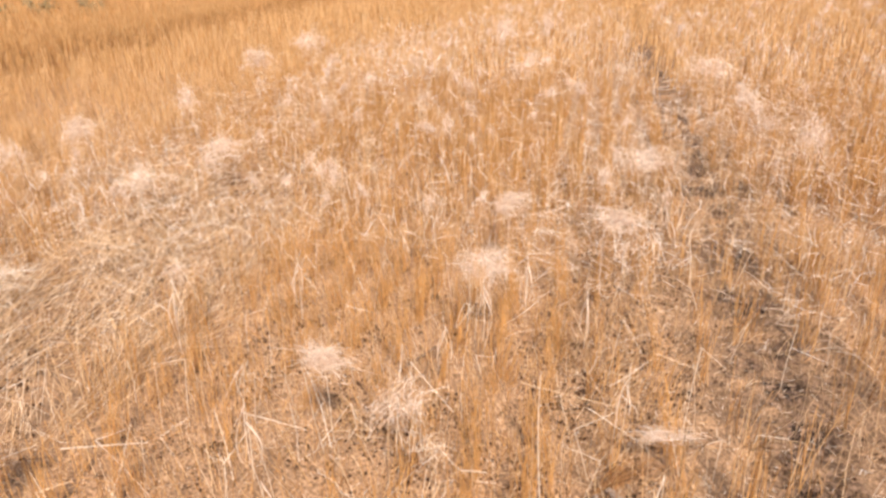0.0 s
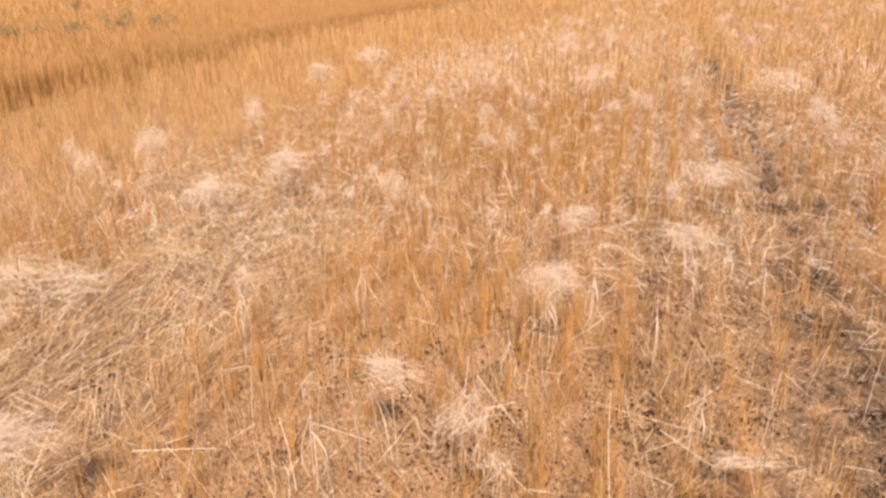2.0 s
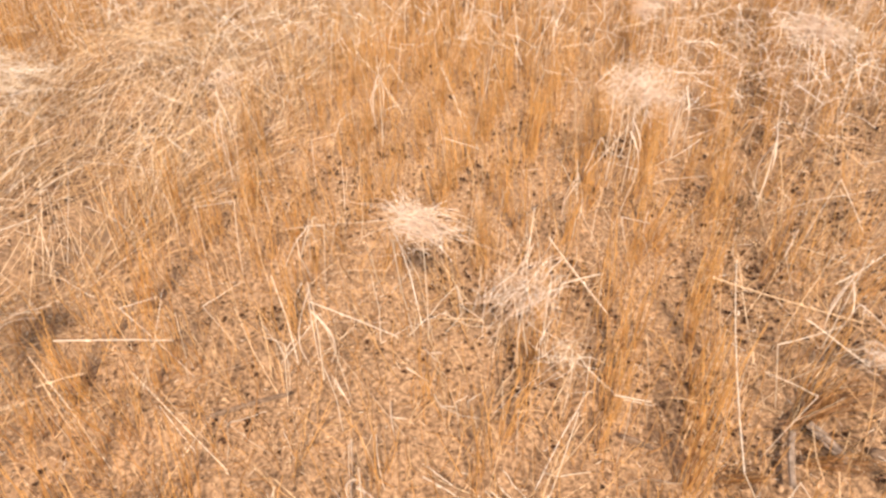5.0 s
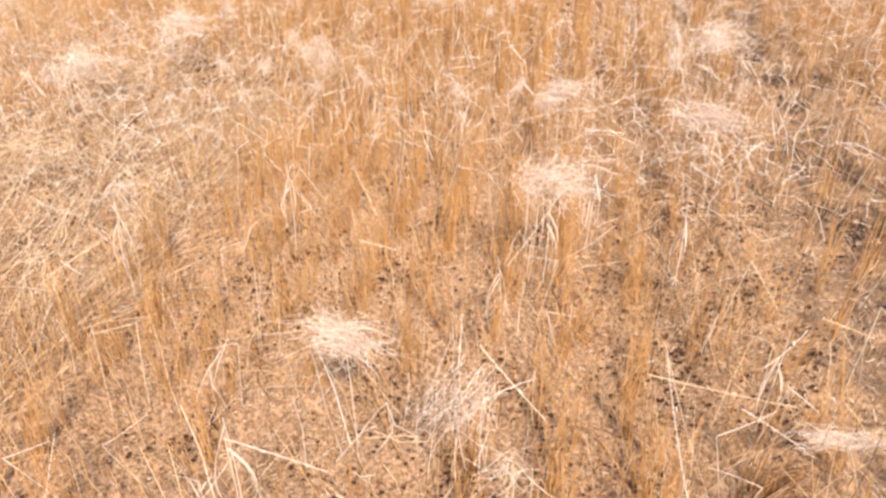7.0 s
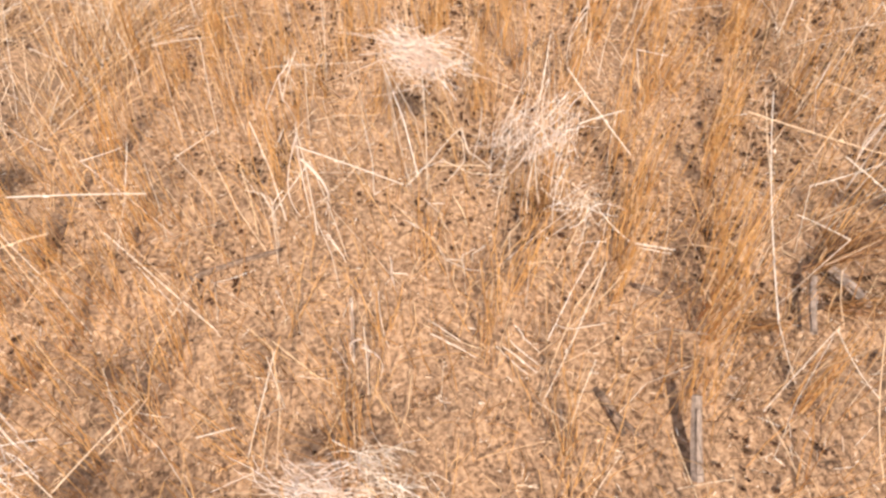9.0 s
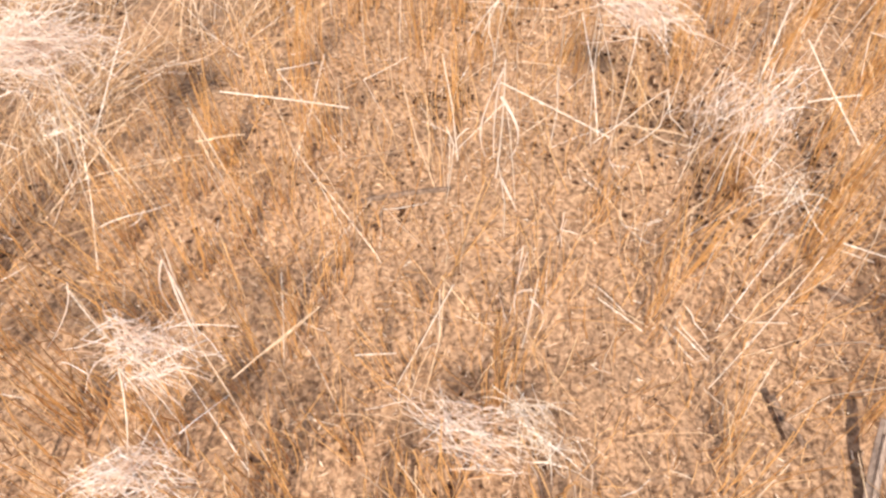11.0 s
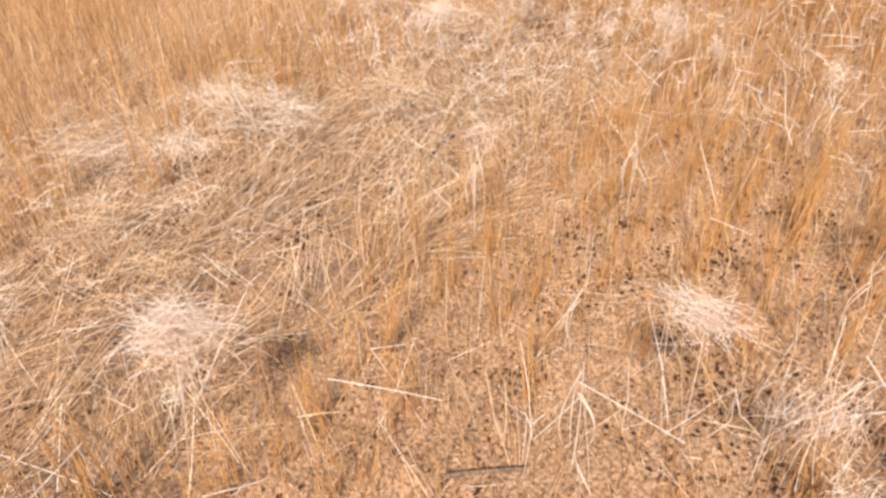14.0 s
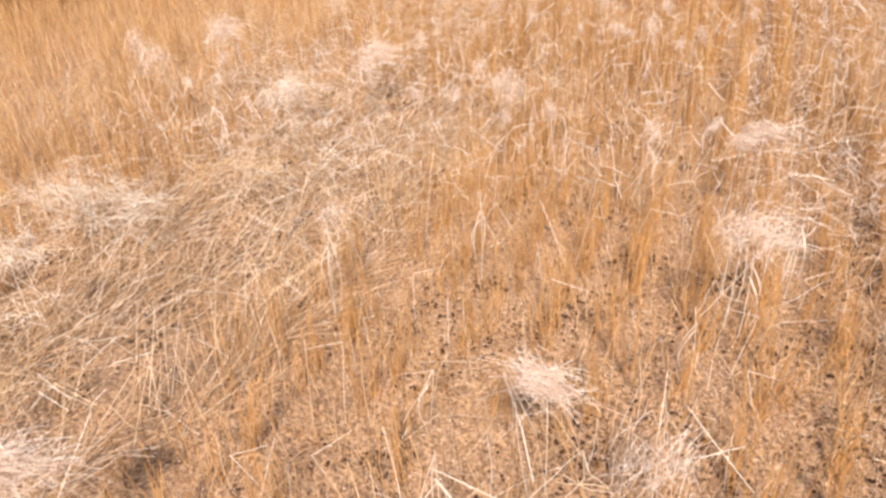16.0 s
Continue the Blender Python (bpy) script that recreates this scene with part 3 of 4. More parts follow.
crop(21000, CROP_EDGE - 90, CROP_EDGE - 5, 25.0, 170.0, 0.52, 0.035, True, "standing_crop", "ripe uncut crop stretching to the skyline")


# ---------------------------------------------------------------- tufts of straw
def tuft_fibres(width, depth, height, n, radius, droop=0.6, segs=4):
    """A tangle of fine bleached straws: a flat matted heart combed mostly one way, kinked ends that stick out and hang."""
    lobes = rng.uniform(-0.30, 0.30, (5, 2))
    which = rng.integers(0, 5, n)
    flat = lobes[which] + rng.normal(0, 1, (n, 2)) * rng.uniform(0.07, 0.2, 5)[which][:, None]
    dome = np.clip(1 - 3.2 * (flat ** 2).sum(1), -0.3, 1)
    c0 = np.stack([flat[:, 0] * width, flat[:, 1] * depth, height * (0.5 * dome + around(n, 0.35))], 1)
    way = around(n, 0.6) + math.pi * rng.integers(0, 2, n)
    ln = width * rng.uniform(0.08, 0.26, n)
    out = np.stack([np.cos(way) * ln, np.sin(way) * ln, around(n, 0.25) * height], 1)
    out[:, 2] -= 0.25 * height * rng.uniform(0, 1, n)
    b_ = c0 + rng.normal(0, 0.10, (n, 3)) * np.array([width, depth, height * 2.5])
    heart = fibres(c0 - out, b_, c0 + out, radius, radius * 0.6, segs)
    m = max(10, min(80, n // 4))
    side = np.where(rng.uniform(0, 1, m) < 0.75, 0.0, math.pi)
    way = np.where(rng.uniform(0, 1, m) < 0.7, side + around(m, 0.4), rng.uniform(0, 6.28, m))
    start = c0[rng.integers(0, n, m)]
    ln = width * rng.uniform(0.15, 0.62, m)
    end = start + np.stack([np.cos(way) * ln, np.sin(way) * ln, around(m, 0.2) * height - droop * rng.uniform(0, 1.4, m) * height], 1)
    mid = (start + end) / 2 + np.stack([around(m, 0.010), around(m, 0.010), rng.uniform(0.1, 0.7, m) * height], 1)
    return joined(heart, fibres(start, mid, end, radius * 1.4, radius * 0.7, segs))


def straw_tuft(x, y, z, width, depth, height, turn, label, n=260, legs=5, mat=None):
    """One caught wad of straw: matted body, with single stalks hanging from it to the soil."""
    mat = mat or MAT_WHITE
    thick = max(1.0, y / 2.8)
    body = mesh_object("straw_tuft", *tuft_fibres(width * 1.1, depth, height * 0.75, int(n * 0.85), 0.00052 * thick) if mat is MAT_WHITE else tuft_fibres(width, depth, height, int(n * 0.5), 0.00062 * thick), mat)
    body.matrix_world = pose(x, y, z, around(1, 5)[0], around(1, 5)[0], turn)
    tagged(body, label, "straw tuft", "bleached straw tufts")
    g = float(ground_z(x, y))
    for _ in range((legs + 1) // 2):
        w, d = rng.uniform(0, 6.28), rng.uniform(0.1, 0.4)
        top = np.array([math.cos(w) * d * width * 0.8, math.sin(w) * d * depth, 0.0])
        low = top + np.array([around(1, 0.03)[0], around(1, 0.03)[0], -rng.uniform(0.4, 0.9) * max(0.06, z - g)])
        mesh_object("hanging_stalk", *fibres(top, (top + low) / 2 + around(3, 0.006), low, 0.0012, 0.0009, 4), MAT_PALE, body)
    return body


W1 = "bleached white wad of straw caught on the stubble tops"
W2 = "loose pale tangle of straw hanging in the stubble"
W3 = "small white straw wisp caught on the stubble"
straw_tuft(0.283, 2.815, 0.405, 0.20, 0.14, 0.10, 35, W1, 320, 8)
straw_tuft(-0.142, 2.085, 0.405, 0.18, 0.11, 0.06, -12, W1, 230, 6)
straw_tuft(0.118, 2.02, 0.30, 0.17, 0.12, 0.12, 60, W2, 160, 4, MAT_WHITE)
straw_tuft(0.24, 1.99, 0.20, 0.15, 0.12, 0.09, 40, W2, 70, 3, MAT_PALE)
straw_tuft(-0.875, 2.655, 0.40, 0.10, 0.08, 0.06, 0, W3, 70, 2)
straw_tuft(-0.975, 1.562, 0.40, 0.20, 0.15, 0.095, 30, W1, 380, 10)
straw_tuft(-0.914, 1.125, 0.36, 0.16, 0.12, 0.08, 60, W2, 110, 6, MAT_WHITE)
straw_tuft(-0.735, 1.022, 0.34, 0.18, 0.13, 0.06, 20, W1, 200, 7)
straw_tuft(-0.476, 1.228, 0.34, 0.12, 0.09, 0.05, 5, W1, 190, 7)
straw_tuft(-1.062, 1.563, 0.20, 0.10, 0.08, 0.05, 5, W3, 50, 4, MAT_PALE)
straw_tuft(-1.489, 1.46, 0.36, 0.16, 0.13, 0.07, 70, W2, 150, 5, MAT_PALE)
straw_tuft(0.37, 3.60, 0.41, 0.18, 0.12, 0.06, -25, W1, 170, 4)
straw_tuft(1.03, 4.30, 0.41, 0.192, 0.18, 0.135, 30, W1, 156, 4)
straw_tuft(0.83, 3.98, 0.40, 0.16, 0.14, 0.12, 80, W1, 132, 4)
straw_tuft(0.86, 3.48, 0.36, 0.22, 0.14, 0.08, -40, W1, 220, 4)
straw_tuft(0.915, 2.17, 0.17, 0.18, 0.05, 0.04, -8, W3, 120, 2)
straw_tuft(-0.124, 1.386, 0.10, 0.17, 0.11, 0.06, 12, W2, 150, 2, MAT_WHITE)
straw_tuft(-0.005, 1.452, 0.10, 0.16, 0.10, 0.06, -12, W2, 130, 2, MAT_PALE)
straw_tuft(-0.408, 1.098, 0.27, 0.13, 0.09, 0.05, 40, W1, 180, 5)
straw_tuft(-1.828, 2.297, 0.33, 0.20, 0.14, 0.06, 10, W2, 220, 4, MAT_PALE)
straw_tuft(-2.611, 4.594, 0.42, 0.272, 0.22, 0.18, 20, W1, 180, 4)
straw_tuft(-2.775, 4.136, 0.40, 0.272, 0.20, 0.15, -30, W1, 132, 4)
straw_tuft(-3.05, 4.30, 0.42, 0.16, 0.14, 0.15, 30, W1, 72, 3)
straw_tuft(-2.556, 5.902, 0.42, 0.208, 0.20, 0.21, 0, W1, 120, 3)
straw_tuft(-2.884, 8.296, 0.42, 0.32, 0.30, 0.21, 0, W1, 156, 2)
straw_tuft(-2.791, 9.944, 0.42, 0.4, 0.30, 0.24, 0, W1, 156, 2)
straw_tuft(-0.289, 11.906, 0.42, 0.32, 0.30, 0.24, 0, W1, 144, 2)
straw_tuft(1.203, 4.705, 0.30, 0.256, 0.20, 0.12, -20, W1, 156, 2)
straw_tuft(2.03, 7.70, 0.42, 0.368, 0.30, 0.18, 10, W1, 168, 2)
straw_tuft(1.995, 6.146, 0.42, 0.24, 0.22, 0.15, -20, W1, 132, 2)
straw_tuft(2.036, 4.724, 0.42, 0.176, 0.22, 0.24, 40, W1, 144, 3)
straw_tuft(-1.697, 4.82, 0.30, 0.32, 0.26, 0.12, 10, W2, 156, 3, MAT_WHITE)
straw_tuft(-2.117, 4.374, 0.16, 0.48, 0.30, 0.12, 5, W2, 192, 0, MAT_PALE)
straw_tuft(-2.073, 2.892, 0.16, 0.50, 0.36, 0.10, 10, W2, 260, 0, MAT_PALE)
straw_tuft(-1.95, 2.05, 0.15, 0.42, 0.34, 0.08, 20, W2, 240, 0, MAT_GOLD)
straw_tuft(-2.20, 2.90, 0.17, 0.52, 0.42, 0.10, -15, W2, 300, 0, MAT_PALE)
straw_tuft(-1.60, 1.90, 0.12, 0.34, 0.30, 0.08, 40, W2, 160, 0, MAT_GOLD)
straw_tuft(-2.45, 2.35, 0.17, 0.46, 0.40, 0.10, 60, W2, 260, 0, MAT_PALE)
straw_tuft(-1.85, 1.45, 0.12, 0.38, 0.34, 0.08, 10, W2, 200, 0, MAT_GOLD)
straw_tuft(-1.75, 3.30, 0.15, 0.40, 0.34, 0.10, 15, W2, 220, 0, MAT_GOLD)
straw_tuft(-0.191, 5.04, 0.42, 0.112, 0.14, 0.15, 0, W3, 60, 3)
straw_tuft(-0.045, 3.498, 0.41, 0.10, 0.08, 0.08, 0, W3, 60, 3)

# more tufts strewn over the field, on a few shared shapes
far_tufts = []
for kind in range(10):
    ob = mesh_object("straw_tuft", *tuft_fibres(rng.uniform(0.14, 0.30), rng.uniform(0.10, 0.2), rng.uniform(0.10, 0.20), int(rng.integers(60, 130)), 0.0014, 0.9, segs=3), MAT_WHITE)
    tagged(ob, "bleached straw tuft lying on the stubble further out", "straw tuft", "bleached straw tufts")
    far_tufts.append(ob)
spots = 0
while spots < 255:
    s = 3.9 + 34 * rng.uniform() ** 1.6
    r = rng.uniform(-3.3 + 0.03 * s, 0.36 * s + 2.2)
    if abs(r - 1.26) < 0.3:
        continue
    x, y = to_xy(r, s)
    k = rng.uniform(0.3, 0.5 if s < 7 else 0.95) * (1 + s / 60)
    m = pose(x, y, 0.31 + rng.uniform(-0.1, 0.06), around(1, 25)[0], around(1, 25)[0], rng.uniform(0, 360))
    ob = far_tufts[spots] if spots < len(far_tufts) else copy_thing(far_tufts[int(rng.integers(10))], m)
    ob.matrix_world = m @ Matrix.Scale(k, 4)
    spots += 1


# ---------------------------------------------------------------- single straws and stems
def straw(kind, a, b):
    mat = {"pale": MAT_PALE, "gold": MAT_GOLD, "white": MAT_WHITE}[kind]
    a_, b_ = np.array(a), np.array(b)
    ln = np.linalg.norm(b_ - a_)
    mid = (a_ + b_) / 2
    bow = around(3, 0.02) * ln
    ob = mesh_object("straw", *fibres(a_ - mid, bow, b_ - mid, 0.0011, 0.0008, 5, 5), mat)
    ob.location = mid
    word = {"pale": "pale", "gold": "golden", "white": "white bleached"}[kind]
    tagged(ob, f"single {word} straw lying loose among the stubble", "straw", "loose straws")
    node = mid + (b_ - mid) * rng.uniform(-0.5, 0.5)
    d = (b_ - a_) / (ln + 1e-9) * 0.004
    mesh_object("node", *fibres(node - mid - d, node - mid, node - mid + d, 0.0018, 0.0017, 2, 5), mat, ob)
    return ob


def stem(a, b, radius, mat, label):
    """A broken woody stem, split along its length."""
    a_, b_ = np.array(a), np.array(b)
    mid = (a_ + b_) / 2
    ob = mesh_object("broken_stem", *fibres(a_ - mid, around(3, 0.006), b_ - mid, radius, radius * 0.8, 6, 7), mat)
    ob.location = mid
    tagged(ob, label, "stem")
    for k in (0.8, -0.9):
        off = np.array([0, radius * k * 1.3, radius * 0.4])
        mesh_object("split_strip", *fibres((a_ - mid) * 0.9 + off, off + around(3, 0.004), (b_ - mid) * 0.8 + off, radius * 0.3, radius * 0.25, 4, 4), mat, ob)
    return ob


straw("pale", (-0.643, 1.63, 0.4), (-0.436, 1.682, 0.4))
straw("pale", (-0.248, 1.832, 0.4), (-0.054, 1.783, 0.4))
straw("pale", (0.163, 2.075, 0.44), (0.294, 2.016, 0.32))
straw("pale", (0.198, 2.033, 0.36), (0.273, 2.085, 0.36))
straw("gold", (-0.891, 2.309, 0.36), (-0.769, 2.525, 0.4))
straw("pale", (-0.876, 2.353, 0.38), (-0.793, 2.316, 0.36))
straw("pale", (-1.62, 3.12, 0.36), (-1.69, 3.28, 0.44))
straw("gold", (-0.902, 2.766, 0.4), (-0.784, 2.987, 0.42))
straw("pale", (0.25, 2.694, 0.2), (0.259, 2.696, 0.32))
straw("pale", (-0.209, 2.653, 0.3), (-0.097, 2.615, 0.3))
straw("gold", (-1.666, 2.273, 0.4), (-1.517, 2.321, 0.4))
straw("pale", (-1.719, 2.473, 0.2), (-1.592, 2.387, 0.36))
straw("pale", (-1.257, 1.867, 0.3), (-1.132, 1.836, 0.3))
straw("gold", (-0.747, 1.629, 0.25), (-0.678, 1.682, 0.25))
straw("pale", (-0.266, 2.241, 0.06), (-0.225, 2.073, 0.36))
straw("pale", (-0.148, 2.133, 0.03), (-0.159, 2.066, 0.38))
straw("pale", (0.129, 2.281, 0.2), (0.12, 2.176, 0.4))
straw("gold", (-0.942, 1.548, 0.38), (-0.833, 1.548, 0.12))
straw("pale", (-0.977, 1.193, 0.3), (-1.019, 1.36, 0.3))
straw("gold", (-0.884, 2.294, 0.36), (-0.817, 2.627, 0.36))
straw("gold", (-1.167, 1.851, 0.36), (-1.059, 1.853, 0.32))
straw("gold", (-0.377, 1.26, 0.3), (-0.333, 1.402, 0.3))
straw("pale", (-0.228, 1.547, 0.03), (-0.21, 1.529, 0.25))
straw("gold", (-0.688, 1.279, 0.1), (-0.674, 1.274, 0.3))
straw("pale", (-0.416, 2.165, 0.2), (-0.352, 2.074, 0.4))
straw("gold", (-0.762, 1.674, 0.05), (-0.709, 1.606, 0.25))
straw("pale", (-0.459, 3.009, 0.1), (-0.434, 2.774, 0.3))
straw("gold", (0.48, 2.099, 0.38), (0.791, 2.149, 0.28))
straw("pale", (0.547, 1.758, 0.25), (0.535, 2.195, 0.36))
straw("pale", (0.646, 1.781, 0.05), (0.547, 1.758, 0.25))
straw("pale", (0.587, 1.714, 0.05), (0.634, 1.761, 0.25))
straw("pale", (0.784, 1.783, 0.05), (0.634, 1.761, 0.25))
straw("gold", (0.766, 1.625, 0.05), (0.655, 1.717, 0.35))
straw("pale", (0.216, 1.669, 0.03), (0.267, 1.736, 0.35))
straw("pale", (-0.264, 1.454, 0.02), (-0.18, 1.514, 0.3))
straw("pale", (-0.328, 1.441, 0.1), (-0.251, 1.451, 0.15))
straw("white", (-0.144, 1.68, 0.02), (-0.124, 1.671, 0.22))
straw("gold", (-0.467, 1.383, 0.1), (-0.382, 1.449, 0.2))
straw("pale", (-0.003, 1.716, 0.1), (0.085, 1.684, 0.1))
straw("pale", (0.13, 1.716, 0.1), (0.195, 1.676, 0.1))
straw("pale", (0.33, 1.918, 0.2), (0.4, 1.917, 0.2))
straw("pale", (0.12, 2.095, 0.35), (0.122, 2.155, 0.45))
straw("white", (-0.264, 1.901, 0.1), (-0.229, 1.892, 0.05))
straw("white", (-0.123, 1.865, 0.02), (-0.109, 1.846, 0.12))
straw("pale", (0.673, 2.112, 0.3), (0.818, 2.112, 0.2))
straw("pale", (0.745, 2.237, 0.3), (0.865, 2.355, 0.32))
straw("gold", (-0.958, 1.547, 0.3), (-0.727, 1.466, 0.3))
straw("gold", (0.194, 1.748, 0.05), (0.299, 1.757, 0.3))
straw("pale", (-1.312, 1.917, 0.3), (-1.16, 1.869, 0.3))
straw("gold", (-0.803, 1.682, 0.2), (-0.743, 1.647, 0.1))
straw("gold", (0.576, 2.24, 0.03), (0.516, 2.167, 0.3))
straw("pale", (-0.422, 2.845, 0.42), (-0.531, 2.918, 0.25))
straw("pale", (-0.422, 2.845, 0.42), (-0.377, 2.891, 0.3))
straw("pale", (1.48, 3.261, 0.35), (1.567, 3.07, 0.3))
straw("pale", (0.192, 2.802, 0.15), (0.358, 2.931, 0.38))
straw("gold", (0.888, 2.359, 0.35), (1.013, 2.366, 0.3))
stem((-0.52, 1.775, 0.045), (-0.372, 1.88, 0.045), 0.006, MAT_STICK, "short dark weathered stem lying on the soil")
stem((0.363, 1.95, 0.04), (0.429, 1.934, 0.04), 0.005, MAT_STICK, "short dark weathered stem lying on the soil")
stem((0.334, 1.657, 0.04), (0.382, 1.633, 0.03), 0.005, MAT_STICK, "short dark weathered stem lying on the soil")
stem((0.482, 1.578, 0.02), (0.462, 1.691, 0.1), 0.011, MAT_STEM, "broad weathered grey dead stem half buried in the furrow")
stem((0.71, 2.05, 0.035), (0.698, 1.915, 0.03), 0.008, MAT_STEM, "curved weathered grey dead stem in the furrow")
stem((0.745, 2.075, 0.04), (0.812, 2.0, 0.03), 0.010, MAT_STEM, "thick weathered grey dead stem in the furrow")
stem((0.312, 1.70, 0.03), (0.36, 1.635, 0.02), 0.007, MAT_STICK, "short dark weathered stem lying on the soil")
stem((-0.017, 2.646, 0.03), (0.104, 2.834, 0.04), 0.005, MAT_STICK, "short dark weathered stem lying on the soil")


def bent_straw(kind, a, b, c):
    """A straw snapped at a knee: two stiff lengths from a over b to c."""
    mat = {"pale": MAT_PALE, "gold": MAT_GOLD, "white": MAT_WHITE}[kind]
    a_, b_, c_ = np.array(a), np.array(b), np.array(c)
    ob = mesh_object("bent_straw", *fibres(a_ - b_, (a_ - b_) / 2 + around(3, 0.003), 0 * b_, 0.0009, 0.0010, 3, 5), mat)
    ob.location = b_
    tagged(ob, f"{'golden' if kind == 'gold' else kind} straw snapped at a knee among the stubble", "straw", "bent straws")
    mesh_object("broken_end", *fibres(0 * b_, (c_ - b_) / 2 + around(3, 0.003), c_ - b_, 0.0010, 0.0007, 3, 5), mat, ob)
    return ob


bent_straw("pale", (-0.122, 2.011, 0.16), (-0.072, 2.037, 0.22), (-0.017, 2.049, 0.30))
bent_straw("pale", (-0.017, 2.049, 0.30), (0.002, 2.028, 0.26), (0.041, 2.057, 0.20))
bent_straw("pale", (-0.017, 2.049, 0.30), (-0.013, 2.069, 0.20), (-0.050, 2.060, 0.14))
bent_straw("gold", (0.041, 2.057, 0.20), (-0.002, 2.057, 0.20), (-0.069, 2.043, 0.20))
bent_straw("white", (-0.182, 1.742, 0.06), (-0.153, 1.736, 0.14), (-0.146, 1.677, 0.01))
bent_straw("white", (-0.123, 1.875, 0.10), (-0.121, 1.866, 0.06), (-0.111, 1.850, 0.02))
bent_straw("pale", (-0.121, 1.866, 0.06), (-0.105, 1.867, 0.06), (-0.087, 1.868, 0.06))
bent_straw("white", (-0.316, 2.004, 0.44), (-0.331, 1.979, 0.42), (-0.372, 1.979, 0.34))
bent_straw("white", (-0.331, 1.979, 0.42), (-0.328, 1.970, 0.38), (-0.326, 1.997, 0.30))
bent_straw("white", (-0.271, 1.912, 0.10), (-0.251, 1.902, 0.08), (-0.221, 1.880, 0.05))
bent_straw("pale", (-0.380, 1.898, 0.20), (-0.354, 1.877, 0.18), (-0.369, 1.867, 0.02))
bent_straw("pale", (-0.340, 1.912, 0.20), (-0.357, 1.891, 0.18), (-0.357, 1.890, 0.20))
bent_straw("pale", (0.216, 1.819, 0.05), (0.250, 1.801, 0.07), (0.309, 1.840, 0.05))
bent_straw("gold", (0.278, 1.846, 0.20), (0.243, 1.801, 0.14), (0.205, 1.680, 0.01))
bent_straw("pale", (0.139, 1.793, 0.06), (0.162, 1.773, 0.05), (0.195, 1.761, 0.03))
bent_straw("pale", (0.113, 1.747, 0.05), (0.141, 1.725, 0.05), (0.181, 1.711, 0.03))
bent_straw("pale", (-0.022, 1.775, 0.05), (0.013, 1.754, 0.06), (0.046, 1.749, 0.04))
bent_straw("white", (-0.077, 2.010, 0.12), (-0.060, 2.014, 0.12), (-0.043, 2.018, 0.12))
bent_straw("white", (-0.084, 2.005, 0.14), (-0.071, 2.022, 0.10), (-0.052, 2.039, 0.06))
bent_straw("pale", (0.349, 2.019, 0.08), (0.382, 2.016, 0.08), (0.420, 2.014, 0.08))
bent_straw("pale", (-1.126, 1.809, 0.40), (-1.105, 1.828, 0.36), (-1.095, 1.861, 0.30))
bent_straw("white", (-1.080, 1.902, 0.32), (-1.095, 1.861, 0.30), (-1.153, 1.875, 0.16))
bent_straw("white", (-0.686, 1.280, 0.30), (-0.705, 1.259, 0.24), (-0.771, 1.224, 0.14))
bent_straw("pale", (-0.721, 1.288, 0.26), (-0.690, 1.276, 0.20), (-0.678, 1.279, 0.12))
bent_straw("white", (-0.110, 1.759, 0.14), (-0.108, 1.749, 0.08), (-0.088, 1.722, 0.01))
bent_straw("pale", (-0.377, 2.054, 0.30), (-0.358, 2.059, 0.36), (-0.343, 2.088, 0.40))
bent_straw("gold", (-0.219, 1.559, 0.22), (-0.208, 1.513, 0.12), (-0.209, 1.448, 0.02))
bent_straw("pale", (-0.231, 1.500, 0.10), (-0.212, 1.489, 0.14), (-0.210, 1.520, 0.10))
bent_straw("gold", (-0.211, 1.487, 0.14), (-0.226, 1.476, 0.08), (-0.236, 1.439, 0.01))
bent_straw("white", (-1.190, 1.481, 0.42), (-1.211, 1.486, 0.36), (-1.224, 1.493, 0.30))
bent_straw("pale", (-1.360, 1.435, 0.40), (-1.306, 1.429, 0.42), (-1.494, 1.442, 0.20))
bent_straw("pale", (-0.928, 1.058, 0.40), (-0.932, 1.055, 0.36), (-0.939, 1.052, 0.30))
bent_straw("gold", (-0.769, 1.045, 0.34), (-0.716, 1.028, 0.26), (-0.670, 1.020, 0.18))
bent_straw("white", (-1.054, 1.242, 0.20), (-1.035, 1.240, 0.19), (-1.020, 1.239, 0.18))
bent_straw("pale", (-0.777, 1.408, 0.24), (-0.718, 1.435, 0.27), (-0.703, 1.496, 0.24))
bent_straw("white", (-0.715, 1.458, 0.26), (-0.744, 1.456, 0.22), (-0.787, 1.459, 0.18))
bent_straw("pale", (-0.799, 1.681, 0.14), (-0.806, 1.697, 0.08), (-0.808, 1.703, 0.01))
bent_straw("pale", (-0.023, 1.870, 0.16), (-0.011, 1.890, 0.10), (0.015, 1.910, 0.08))
bent_straw("white", (-0.167, 1.649, 0.10), (-0.154, 1.654, 0.06), (-0.139, 1.651, 0.02))
bent_straw("pale", (0.137, 1.764, 0.05), (0.168, 1.747, 0.04), (0.205, 1.736, 0.02))
bent_straw("pale", (-0.469, 2.864, 0.20), (-0.438, 2.818, 0.28), (-0.415, 2.876, 0.27))
bent_straw("pale", (-0.154, 3.034, 0.34), (-0.143, 3.045, 0.36), (-0.109, 3.192, 0.10))
bent_straw("pale", (0.044, 3.219, 0.36), (0.127, 3.271, 0.36), (0.162, 3.301, 0.28))
bent_straw("gold", (0.162, 3.301, 0.28), (0.133, 3.160, 0.30), (0.097, 3.124, 0.30))
